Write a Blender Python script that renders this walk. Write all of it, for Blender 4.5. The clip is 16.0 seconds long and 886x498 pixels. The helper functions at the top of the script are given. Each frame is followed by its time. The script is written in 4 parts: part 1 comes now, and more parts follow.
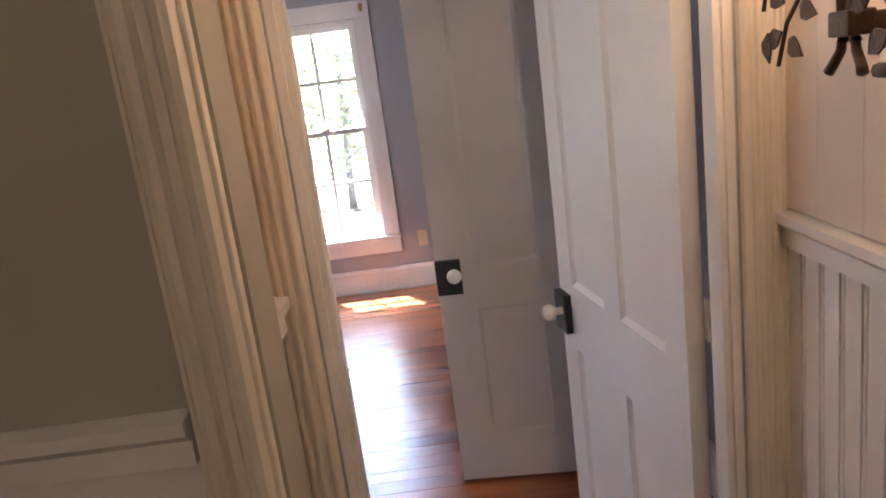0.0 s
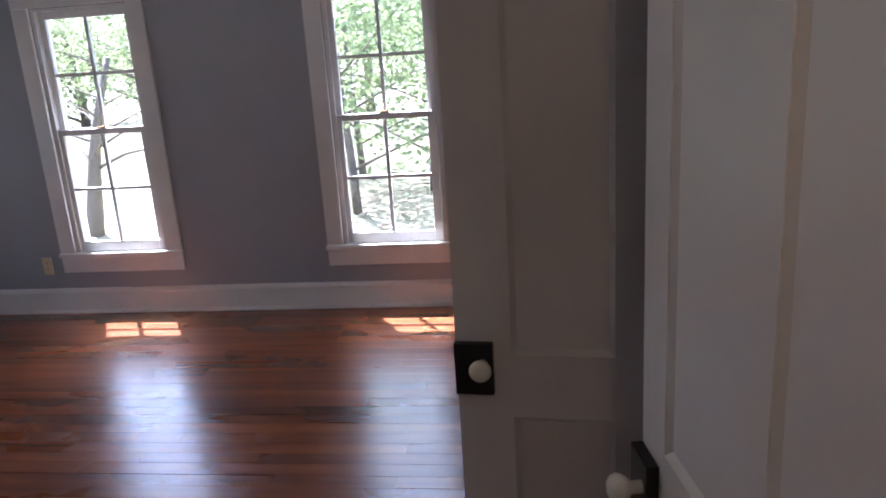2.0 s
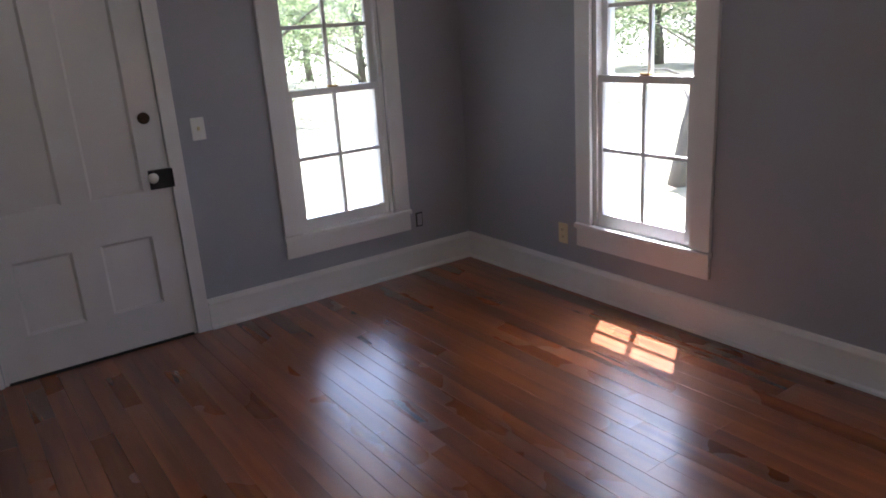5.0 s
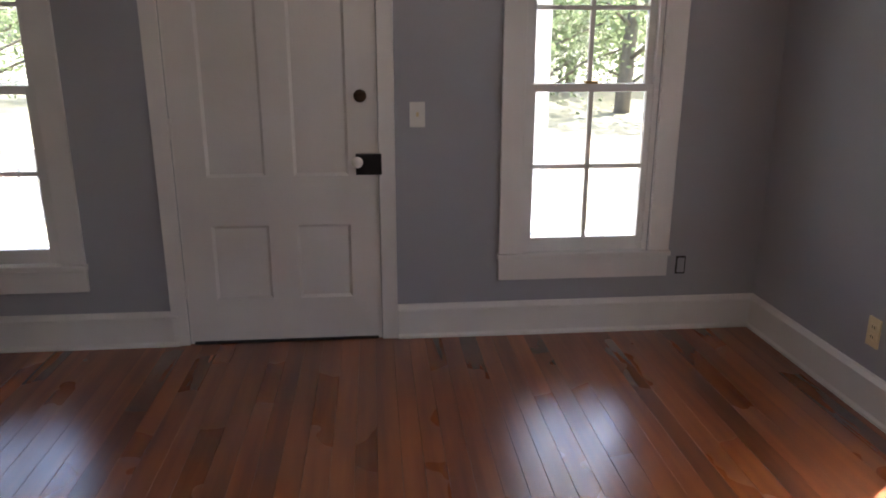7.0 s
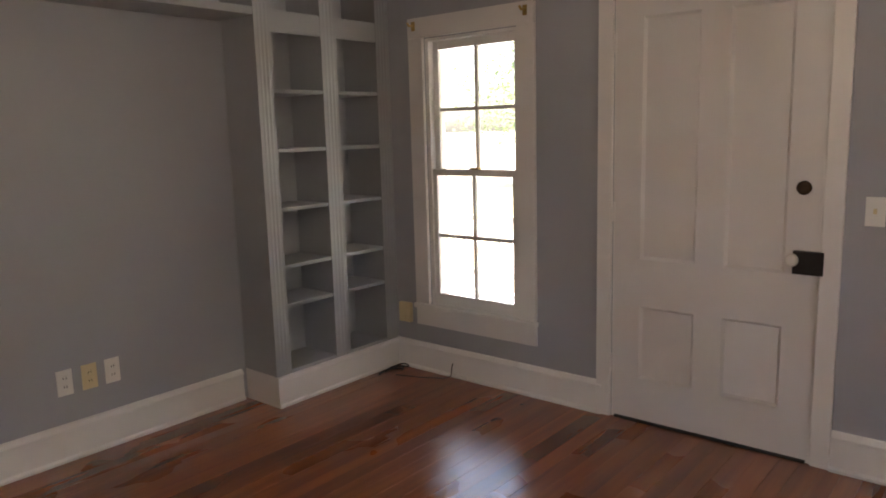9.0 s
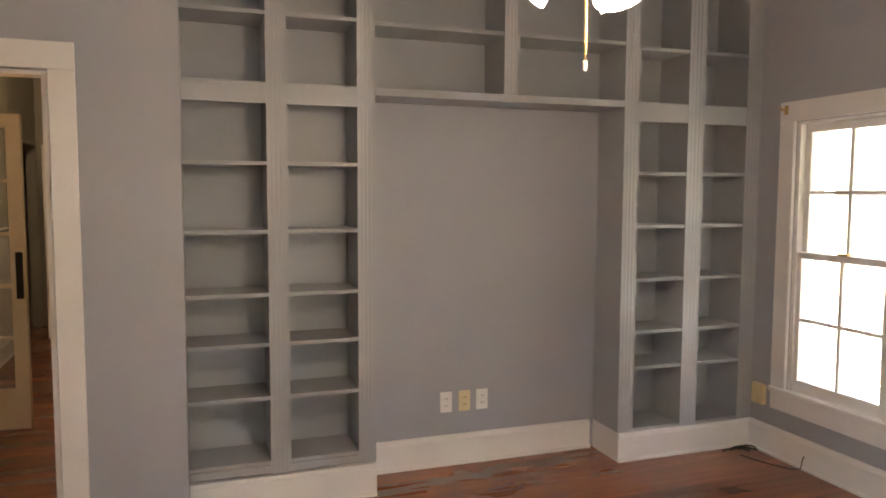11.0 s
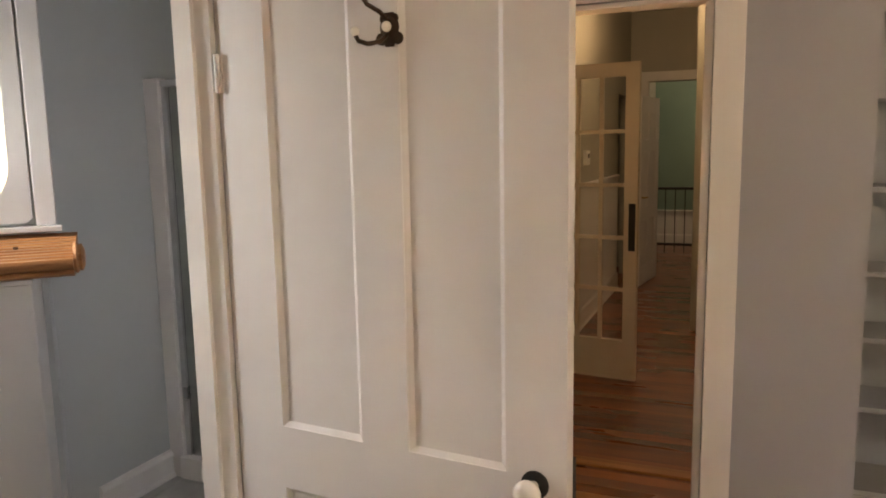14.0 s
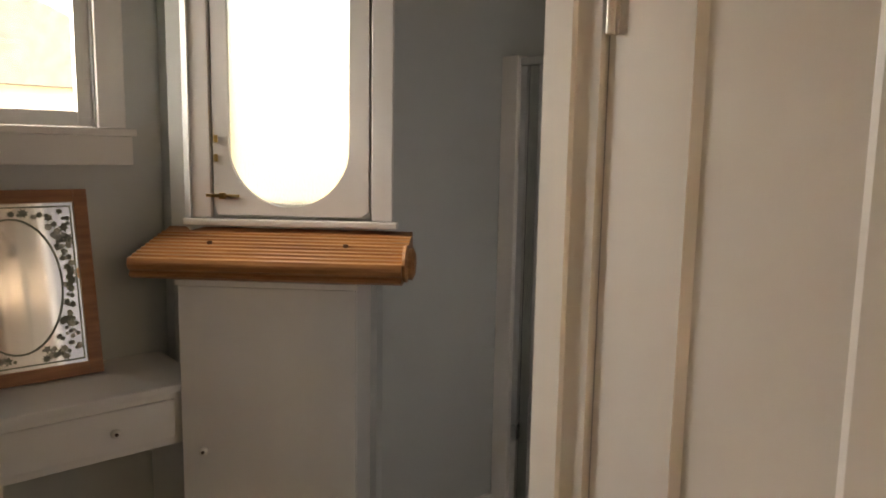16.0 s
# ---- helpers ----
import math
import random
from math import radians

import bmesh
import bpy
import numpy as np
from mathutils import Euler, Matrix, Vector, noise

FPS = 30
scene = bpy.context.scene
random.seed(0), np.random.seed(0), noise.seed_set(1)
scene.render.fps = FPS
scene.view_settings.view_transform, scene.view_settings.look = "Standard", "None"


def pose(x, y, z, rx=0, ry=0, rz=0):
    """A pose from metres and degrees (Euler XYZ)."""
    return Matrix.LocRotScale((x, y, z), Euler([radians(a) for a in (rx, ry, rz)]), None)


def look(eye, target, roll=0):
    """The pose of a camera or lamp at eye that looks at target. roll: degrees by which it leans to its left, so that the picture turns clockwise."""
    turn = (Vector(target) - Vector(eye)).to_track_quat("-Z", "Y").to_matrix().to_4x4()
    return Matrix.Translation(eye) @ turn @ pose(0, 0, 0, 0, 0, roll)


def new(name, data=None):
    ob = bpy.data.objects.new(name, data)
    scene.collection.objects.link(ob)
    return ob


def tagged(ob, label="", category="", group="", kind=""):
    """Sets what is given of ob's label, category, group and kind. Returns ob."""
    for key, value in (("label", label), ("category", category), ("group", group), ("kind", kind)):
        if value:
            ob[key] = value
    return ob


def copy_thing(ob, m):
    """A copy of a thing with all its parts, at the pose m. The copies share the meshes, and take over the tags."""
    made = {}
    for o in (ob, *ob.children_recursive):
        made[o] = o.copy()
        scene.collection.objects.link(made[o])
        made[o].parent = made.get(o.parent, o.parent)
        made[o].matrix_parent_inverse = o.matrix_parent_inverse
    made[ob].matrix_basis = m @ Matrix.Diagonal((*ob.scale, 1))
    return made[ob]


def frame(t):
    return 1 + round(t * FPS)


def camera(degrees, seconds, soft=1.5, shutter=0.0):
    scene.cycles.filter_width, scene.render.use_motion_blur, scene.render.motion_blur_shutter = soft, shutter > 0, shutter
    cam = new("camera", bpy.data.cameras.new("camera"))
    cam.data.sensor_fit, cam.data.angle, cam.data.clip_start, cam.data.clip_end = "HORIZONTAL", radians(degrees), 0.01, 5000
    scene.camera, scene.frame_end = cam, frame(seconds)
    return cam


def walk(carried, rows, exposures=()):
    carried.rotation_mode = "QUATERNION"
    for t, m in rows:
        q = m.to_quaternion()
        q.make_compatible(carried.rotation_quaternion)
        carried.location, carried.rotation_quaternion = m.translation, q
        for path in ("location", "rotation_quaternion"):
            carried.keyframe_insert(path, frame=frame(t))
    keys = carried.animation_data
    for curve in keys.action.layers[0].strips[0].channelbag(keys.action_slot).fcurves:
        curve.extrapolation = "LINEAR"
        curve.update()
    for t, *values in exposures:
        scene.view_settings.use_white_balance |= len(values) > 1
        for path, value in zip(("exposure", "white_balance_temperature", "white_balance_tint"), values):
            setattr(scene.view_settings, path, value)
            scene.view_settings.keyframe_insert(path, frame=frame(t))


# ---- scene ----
cam = camera(62.8, 16.0, soft=1.8)
PATH = [
    (0, (3.983, -0.974, 1.551), (3.983, 0.967, 1.07), -7.5),
    (0.5, (4.04, -0.794, 1.548), (4.018, 1.135, 1.021), -5.8),
    (1, (4.067, -0.544, 1.539), (4.122, 1.377, 0.985), -3.7),
    (1.5, (4.102, -0.324, 1.546), (4.148, 1.602, 1.006), -3.8),
    (2, (4.143, -0.056, 1.55), (3.888, 1.860, 1.025), -3.7),
    (2.5, (4.147, 0.163, 1.573), (3.575, 2.008, 1.027), -2.7),
    (3, (4.073, 0.41, 1.547), (3.35, 2.178, 0.955), -0.9),
    (3.5, (3.984, 0.596, 1.512), (3.033, 2.217, 0.875), -0.8),
    (4, (3.971, 0.865, 1.487), (2.688, 2.246, 0.855), -2.0),
    (4.2, (3.96, 0.983, 1.508), (2.591, 2.288, 0.883), -2.3),
    (6.3, (3.461, 2.005, 1.497), (1.635, 2.601, 0.94), -5.0),
    (6.5, (3.43, 2.096, 1.493), (1.568, 2.556, 0.926), -4.5),
    (7, (3.335, 2.355, 1.414), (1.423, 2.536, 0.859), 0.1),
    (7.5, (3.218, 2.596, 1.403), (1.296, 2.309, 0.933), 2.5),
    (8, (3.129, 2.817, 1.428), (1.352, 2.012, 0.985), 2.9),
    (8.5, (3.163, 2.894, 1.418), (1.461, 1.914, 1.041), -0.2),
    (8.7, (3.179, 2.949, 1.424), (1.544, 1.853, 1.071), -1.0),
    (10.8, (3.227, 3.522, 1.543), (2.478, 1.676, 1.369), 0.1),
    (11, (3.238, 3.523, 1.549), (2.583, 1.64, 1.393), 0.2),
    (11.5, (3.283, 3.518, 1.554), (2.876, 1.563, 1.445), -0.2),
    (12, (3.319, 3.489, 1.553), (3.115, 1.502, 1.46), -0.4),
    (12.5, (3.395, 3.383, 1.544), (3.394, 1.39, 1.372), -0.6),
    (13, (3.523, 3.253, 1.553), (3.698, 1.275, 1.313), -0.6),
    (13.5, (3.593, 3.163, 1.556), (4.007, 1.229, 1.253), -0.9),
    (14, (3.647, 2.933, 1.538), (4.402, 1.102, 1.258), -1.1),
    (14.5, (3.725, 2.715, 1.545), (4.837, 1.086, 1.213), -1.0),
    (15, (3.832, 2.608, 1.489), (5.132, 1.126, 1.152), 0.2),
    (15.3, (3.953, 2.531, 1.485), (5.309, 1.087, 1.204), 0.9),
    (15.5, (4.01, 2.49, 1.49), (5.405, 1.086, 1.256), 0.9),
    (16, (4.152, 2.386, 1.501), (5.647, 1.083, 1.236), 1.0),
]
EXPOSURES = [(0.0, 4.4, 5400, 18), (0.5, 3.75, 5300, 17), (1.2, 3.1, 5250, 18), (2.2, 2.75, 5250, 18), (3.2, 2.45, 5150, 16), (4.2, 2.5, 5250, 16), (6.5, 2.8, 5950, 16), (7.5, 2.95, 6200, 16), (8.5, 3.25, 6700, 16), (10.8, 4.2, 7100, 16), (11.5, 4.6, 7250, 16), (12.3, 4.75, 7350, 17), (13.0, 4.5, 7500, 18), (14.0, 4.0, 8200, 18), (15.0, 3.6, 9000, 19), (16.0, 3.35, 9900, 19)]
walk(cam, [(t, look(eye, target, roll)) for t, eye, target, roll in PATH], EXPOSURES)

# ---- world and sun ----
world = bpy.data.worlds.new("sky")
scene.world = world
world.use_nodes = True
wn = world.node_tree
sky = wn.nodes.new("ShaderNodeTexSky")
sky.sky_type = "NISHITA"
sky.sun_disc = False
sky.dust_density = 3.5
sky.sun_elevation = radians(61.8)
sky.sun_rotation = radians(-33)
wn.nodes["Background"].inputs["Strength"].default_value = 0.15
wn.links.new(sky.outputs["Color"], wn.nodes["Background"].inputs["Color"])

sun_data = bpy.data.lights.new("sun", "SUN")
sun_data.energy = 5.0
sun_data.angle = radians(0.6)
sun_data.color = (1.0, 0.95, 0.87)
sun_lamp = new("sun", sun_data)
sun_lamp.matrix_world = look((-2.9, 4.5, 10.0), (0, 0, 0))


def bulb_lamp(name, at, watts, radius, colour=(1.0, 0.72, 0.42)):
    data = bpy.data.lights.new(name, "POINT")
    data.energy, data.shadow_soft_size, data.color = watts, radius, colour
    ob = new(name, data)
    ob.location = at
    return ob


def window_fill(name, m, width, height, watts):
    """An added fill lamp in a window's opening, its beam narrowed; it shines along -z of m."""
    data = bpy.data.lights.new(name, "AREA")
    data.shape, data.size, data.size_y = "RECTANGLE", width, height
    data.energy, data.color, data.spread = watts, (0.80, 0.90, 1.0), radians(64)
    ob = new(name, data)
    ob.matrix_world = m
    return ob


# ---- materials ----
def material(name, colour, rough=0.5, metal=0.0, vary=0.06, scale=6.0, bump=0.05, grain=140.0, per_object=0.0, spec=0.5):
    """A painted or plain surface: colour varied at two scales, with fine relief."""
    m = bpy.data.materials.new(name)
    m.use_nodes = True
    n, k = m.node_tree.nodes, m.node_tree.links
    b = n["Principled BSDF"]
    b.inputs["Metallic"].default_value = metal
    b.inputs["Specular IOR Level"].default_value = spec
    co = n.new("ShaderNodeTexCoord")
    big, fine = n.new("ShaderNodeTexNoise"), n.new("ShaderNodeTexNoise")
    big.inputs["Scale"].default_value, fine.inputs["Scale"].default_value = scale, grain
    big.inputs["Detail"].default_value = 6
    for t in (big, fine):
        k.new(co.outputs["Object"], t.inputs["Vector"])
    ramp = n.new("ShaderNodeMapRange")
    ramp.inputs["From Min"].default_value, ramp.inputs["From Max"].default_value = 0.3, 0.7
    ramp.inputs["To Min"].default_value, ramp.inputs["To Max"].default_value = 1 - vary, 1 + vary
    k.new(big.outputs["Fac"], ramp.inputs["Value"])
    hsv = n.new("ShaderNodeHueSaturation")
    hsv.inputs["Color"].default_value = (*colour, 1)
    value = ramp.outputs["Result"]
    if per_object:
        info, add = n.new("ShaderNodeObjectInfo"), n.new("ShaderNodeMath")
        spread = n.new("ShaderNodeMapRange")
        spread.inputs["To Min"].default_value, spread.inputs["To Max"].default_value = -per_object, per_object
        k.new(info.outputs["Random"], spread.inputs["Value"])
        add.operation = "ADD"
        k.new(value, add.inputs[0])
        k.new(spread.outputs["Result"], add.inputs[1])
        value = add.outputs[0]
    k.new(value, hsv.inputs["Value"])
    k.new(hsv.outputs["Color"], b.inputs["Base Color"])
    rr = n.new("ShaderNodeMapRange")
    rr.inputs["To Min"].default_value, rr.inputs["To Max"].default_value = max(rough - 0.08, 0.02), min(rough + 0.08, 1)
    k.new(big.outputs["Fac"], rr.inputs["Value"])
    k.new(rr.outputs["Result"], b.inputs["Roughness"])
    if bump:
        bp = n.new("ShaderNodeBump")
        bp.inputs["Strength"].default_value, bp.inputs["Distance"].default_value = bump, 0.004
        k.new(fine.outputs["Fac"], bp.inputs["Height"])
        k.new(bp.outputs["Normal"], b.inputs["Normal"])
    return m


def wood(name, dark, light, rough=0.3, along=(0.6, 14.0, 14.0), per_object=0.25, bump=0.04, coat=0.0):
    """Stained boards: grain drawn out along the board, each board with its own tone."""
    m = bpy.data.materials.new(name)
    m.use_nodes = True
    n, k = m.node_tree.nodes, m.node_tree.links
    b = n["Principled BSDF"]
    co, mp, info = n.new("ShaderNodeTexCoord"), n.new("ShaderNodeMapping"), n.new("ShaderNodeObjectInfo")
    mp.inputs["Scale"].default_value = along
    shift = n.new("ShaderNodeVectorMath")
    shift.operation = "MULTIPLY_ADD"
    k.new(info.outputs["Random"], shift.inputs[0])
    shift.inputs[1].default_value = (37.0, 19.0, 11.0)
    k.new(co.outputs["Object"], shift.inputs[2])
    k.new(shift.outputs[0], mp.inputs["Vector"])
    g1, g2, blot = n.new("ShaderNodeTexNoise"), n.new("ShaderNodeTexNoise"), n.new("ShaderNodeTexNoise")
    g1.inputs["Scale"].default_value, g1.inputs["Detail"].default_value, g1.inputs["Distortion"].default_value = 2.2, 8, 0.15
    g2.inputs["Scale"].default_value, g2.inputs["Detail"].default_value = 6.0, 5
    blot.inputs["Scale"].default_value, blot.inputs["Detail"].default_value = 0.9, 4
    for t in (g1, g2):
        k.new(mp.outputs["Vector"], t.inputs["Vector"])
    k.new(shift.outputs[0], blot.inputs["Vector"])
    mix = n.new("ShaderNodeMath")
    mix.operation = "MULTIPLY_ADD"
    k.new(g2.outputs["Fac"], mix.inputs[0])
    mix.inputs[1].default_value = 0.38
    k.new(g1.outputs["Fac"], mix.inputs[2])
    ramp = n.new("ShaderNodeValToRGB")
    ramp.color_ramp.interpolation = "EASE"
    ramp.color_ramp.elements[0].position, ramp.color_ramp.elements[0].color = 0.42, (*dark, 1)
    ramp.color_ramp.elements[1].position, ramp.color_ramp.elements[1].color = 1.0, (*light, 1)
    k.new(mix.outputs[0], ramp.inputs["Fac"])
    hsv = n.new("ShaderNodeHueSaturation")
    k.new(ramp.outputs["Color"], hsv.inputs["Color"])
    tone = n.new("ShaderNodeMapRange")
    tone.inputs["To Min"].default_value, tone.inputs["To Max"].default_value = 1 - per_object, 1 + per_object
    k.new(info.outputs["Random"], tone.inputs["Value"])
    tone2 = n.new("ShaderNodeMapRange")
    tone2.inputs["From Min"].default_value, tone2.inputs["From Max"].default_value = 0.3, 0.7
    tone2.inputs["To Min"].default_value, tone2.inputs["To Max"].default_value = 0.85, 1.15
    k.new(blot.outputs["Fac"], tone2.inputs["Value"])
    mul = n.new("ShaderNodeMath")
    mul.operation = "MULTIPLY"
    k.new(tone.outputs["Result"], mul.inputs[0])
    k.new(tone2.outputs["Result"], mul.inputs[1])
    k.new(mul.outputs[0], hsv.inputs["Value"])
    k.new(hsv.outputs["Color"], b.inputs["Base Color"])
    rr = n.new("ShaderNodeMapRange")
    rr.inputs["To Min"].default_value, rr.inputs["To Max"].default_value = rough - 0.02, rough + 0.06
    b.inputs["Coat Weight"].default_value, b.inputs["Coat Roughness"].default_value = coat, 0.25
    k.new(blot.outputs["Fac"], rr.inputs["Value"])
    k.new(rr.outputs["Result"], b.inputs["Roughness"])
    bp = n.new("ShaderNodeBump")
    bp.inputs["Strength"].default_value, bp.inputs["Distance"].default_value = bump, 0.003
    k.new(g1.outputs["Fac"], bp.inputs["Height"])
    k.new(bp.outputs["Normal"], b.inputs["Normal"])
    return m


def glow(name, colour, strength):
    m = bpy.data.materials.new(name)
    m.use_nodes = True
    b = m.node_tree.nodes["Principled BSDF"]
    b.inputs["Base Color"].default_value = (0.9, 0.88, 0.84, 1)
    b.inputs["Roughness"].default_value = 0.3
    b.inputs["Emission Color"].default_value = (*colour, 1)
    b.inputs["Emission Strength"].default_value = strength
    return m


def glass(name, rough=0.0, tint=(0.97, 0.985, 0.98), bump=0.0):
    m = bpy.data.materials.new(name)
    m.use_nodes = True
    n, k = m.node_tree.nodes, m.node_tree.links
    b = n["Principled BSDF"]
    b.inputs["Base Color"].default_value = (*tint, 1)
    b.inputs["Roughness"].default_value = rough
    b.inputs["Transmission Weight"].default_value = 1.0
    b.inputs["IOR"].default_value = 1.45
    if bump:
        t, bp = n.new("ShaderNodeTexNoise"), n.new("ShaderNodeBump")
        t.inputs["Scale"].default_value = 60 if rough else 3
        bp.inputs["Strength"].default_value = bump
        bp.inputs["Distance"].default_value = 0.004
        k.new(t.outputs["Fac"], bp.inputs["Height"])
        k.new(bp.outputs["Normal"], b.inputs["Normal"])
    return m


WALL = material("grey_wall_paint", (0.36, 0.365, 0.40), 0.55, vary=0.04, scale=1.5, bump=0.12, grain=260)
SHELF = material("grey_shelf_paint", (0.36, 0.37, 0.39), 0.42, vary=0.04, scale=3, bump=0.05)
WHITE = material("white_trim_paint", (0.74, 0.72, 0.70), 0.38, vary=0.05, scale=3, bump=0.06, grain=90)
CREAM = material("cream_casing_paint", (0.70, 0.64, 0.54), 0.4, vary=0.06, scale=4, bump=0.08, grain=90)
DOOR = material("white_door_paint", (0.70, 0.675, 0.66), 0.36, vary=0.05, scale=2.5, bump=0.08, grain=70)
CEIL = material("white_ceiling_paint", (0.78, 0.77, 0.75), 0.8, vary=0.03)
PEACH = material("peach_wall_paint", (0.62, 0.47, 0.34), 0.6, vary=0.05, scale=2, bump=0.1)
BATHWALL = material("pale_blue_grey_bath_paint", (0.52, 0.545, 0.54), 0.55, vary=0.04, scale=1.5, bump=0.12, grain=260)
TAUPE = material("taupe_wall_paint", (0.40, 0.38, 0.32), 0.6, vary=0.05, scale=2, bump=0.1)
GREEN = material("sage_wall_paint", (0.20, 0.30, 0.24), 0.6, vary=0.05, scale=2, bump=0.1)
STRIPE = material("cream_board_paint", (0.66, 0.57, 0.49), 0.45, vary=0.05, scale=3, bump=0.08)
FLOOR = wood("red_pine_boards", (0.145, 0.036, 0.0095), (0.32, 0.094, 0.023), 0.26, along=(0.35, 5.0, 5.0), per_object=0.22, bump=0.025, coat=0.75)
PINE = wood("stained_pine_moulding", (0.30, 0.115, 0.04), (0.56, 0.27, 0.11), 0.35, along=(1.0, 20.0, 20.0), per_object=0.05)
FRAMEWOOD = wood("orange_frame_wood", (0.26, 0.10, 0.04), (0.42, 0.18, 0.075), 0.35, along=(2.0, 20.0, 20.0), per_object=0.05)
TREAD = wood("worn_threshold_wood", (0.26, 0.105, 0.03), (0.46, 0.21, 0.07), 0.4, per_object=0.05)
IRON = material("dark_bronze_iron", (0.075, 0.050, 0.034), 0.42, metal=0.85, vary=0.25, scale=30, bump=0.3)
BLACK = material("black_lock_enamel", (0.012, 0.011, 0.011), 0.35, vary=0.2, scale=20, bump=0.15)
PORCELAIN = material("white_porcelain", (0.80, 0.78, 0.73), 0.12, vary=0.03, bump=0)
BRASS = material("aged_brass", (0.48, 0.33, 0.13), 0.35, metal=1.0, vary=0.2, scale=25, bump=0.1)
STEEL = material("brushed_aluminium", (0.62, 0.63, 0.63), 0.3, metal=1.0, vary=0.08, bump=0.05)
PLATE = material("white_plastic_plate", (0.78, 0.77, 0.73), 0.3, vary=0.03, bump=0)
IVORY = material("ivory_plastic_plate", (0.70, 0.60, 0.36), 0.3, vary=0.03, bump=0)
KNOT = material("dark_pine_knot", (0.09, 0.035, 0.014), 0.5, vary=0.3, scale=80)
# near-black; in slots and the open box its colour replaces shade of depth
DARK = material("dark_recess", (0.02, 0.02, 0.02), 0.7, vary=0.1, bump=0)
CABLE = material("black_cable_rubber", (0.02, 0.02, 0.02), 0.5, vary=0.1, bump=0)
VINYL = material("grey_vinyl_tile", (0.44, 0.43, 0.40), 0.35, vary=0.1, scale=9, bump=0.06, per_object=0.05)
GRASS = material("sunlit_dry_grass", (0.20, 0.185, 0.12), 0.9, vary=0.35, scale=0.6, bump=0.6, grain=40)
BARK = material("grey_bark", (0.16, 0.135, 0.11), 0.9, vary=0.3, scale=14, bump=0.8, grain=30)
LEAF = material("green_leaves", (0.115, 0.16, 0.07), 0.5, vary=0.4, scale=1.2, bump=0.1, per_object=0.2)
ln, lk = LEAF.node_tree.nodes, LEAF.node_tree.links
through_leaf, both = ln.new("ShaderNodeBsdfTranslucent"), ln.new("ShaderNodeMixShader")
through_leaf.inputs["Color"].default_value = (0.30, 0.36, 0.18, 1)
both.inputs["Fac"].default_value = 0.5
lk.new(ln["Principled BSDF"].outputs[0], both.inputs[1])
lk.new(through_leaf.outputs[0], both.inputs[2])
lk.new(both.outputs[0], ln["Material Output"].inputs["Surface"])
CLAP = material("white_siding_paint", (0.7, 0.69, 0.66), 0.5, vary=0.05, scale=3)
CARPAINT = material("silver_car_paint", (0.55, 0.56, 0.58), 0.25, metal=0.5, vary=0.03)
RUBBER = material("black_tyre_rubber", (0.02, 0.02, 0.02), 0.7)
MIRROR = material("mirror_silver", (0.9, 0.9, 0.9), 0.02, metal=1.0, vary=0.0, bump=0)
ROOF = material("grey_roof_shingle", (0.12, 0.12, 0.12), 0.9, vary=0.2)
PANE = glass("window_glass", 0.0, bump=0.02)
FROST = glass("pebbled_privacy_glass", 0.35, (0.54, 0.52, 0.45), 0.8)
SHOWERGLASS = glass("shower_glass", 0.18, (0.86, 0.88, 0.86), 0.3)
SHADE = glow("lit_opal_glass", (1.0, 0.90, 0.76), 0.9)
BULB = glow("lit_warm_bulb", (1.0, 0.74, 0.45), 1.0)


# ---- mesh helpers ----
def box(bm, x0, x1, y0, y1, z0, z1, bevel=0.0):
    r = bmesh.ops.create_cube(bm, size=1, matrix=Matrix.Translation(((x0 + x1) / 2, (y0 + y1) / 2, (z0 + z1) / 2)) @ Matrix.Diagonal((abs(x1 - x0), abs(y1 - y0), abs(z1 - z0), 1)))
    if bevel:
        edges = list({e for v in r["verts"] for e in v.link_edges})
        bmesh.ops.bevel(bm, geom=edges, offset=bevel, segments=2, affect="EDGES", profile=0.6)


def cyl(bm, p0, p1, r0, r1=None, n=16):
    p0, p1 = Vector(p0), Vector(p1)
    d = p1 - p0
    bmesh.ops.create_cone(bm, cap_ends=True, segments=n, radius1=r0, radius2=r0 if r1 is None else r1, depth=d.length,
                          matrix=Matrix.Translation((p0 + p1) / 2) @ d.to_track_quat("Z", "Y").to_matrix().to_4x4())


def lathe(bm, profile, m, n=24):
    """Turns (radius, height) pairs round the z axis of m."""
    rings = []
    for r, z in profile:
        rings.append([bm.verts.new(m @ Vector((r * math.cos(2 * math.pi * i / n), r * math.sin(2 * math.pi * i / n), z))) for i in range(n)])
    for a, b in zip(rings, rings[1:]):
        for i in range(n):
            bm.faces.new((a[i], a[(i + 1) % n], b[(i + 1) % n], b[i]))
    for ring, flip in ((rings[0], True), (rings[-1], False)):
        bm.faces.new(ring[::-1] if flip else ring)


def tube(bm, pts, r, n=8, taper=1.0):
    pts = [Vector(p) for p in pts]
    rings = []
    for i, p in enumerate(pts):
        d = (pts[min(i + 1, len(pts) - 1)] - pts[max(i - 1, 0)]).normalized()
        q = d.to_track_quat("Z", "Y")
        rr = r * (1 + (taper - 1) * i / max(len(pts) - 1, 1))
        rings.append([bm.verts.new(p + q @ Vector((rr * math.cos(2 * math.pi * k / n), rr * math.sin(2 * math.pi * k / n), 0))) for k in range(n)])
    for a, b in zip(rings, rings[1:]):
        for i in range(n):
            bm.faces.new((a[i], a[(i + 1) % n], b[(i + 1) % n], b[i]))
    bm.faces.new(rings[0][::-1])
    bm.faces.new(rings[-1])


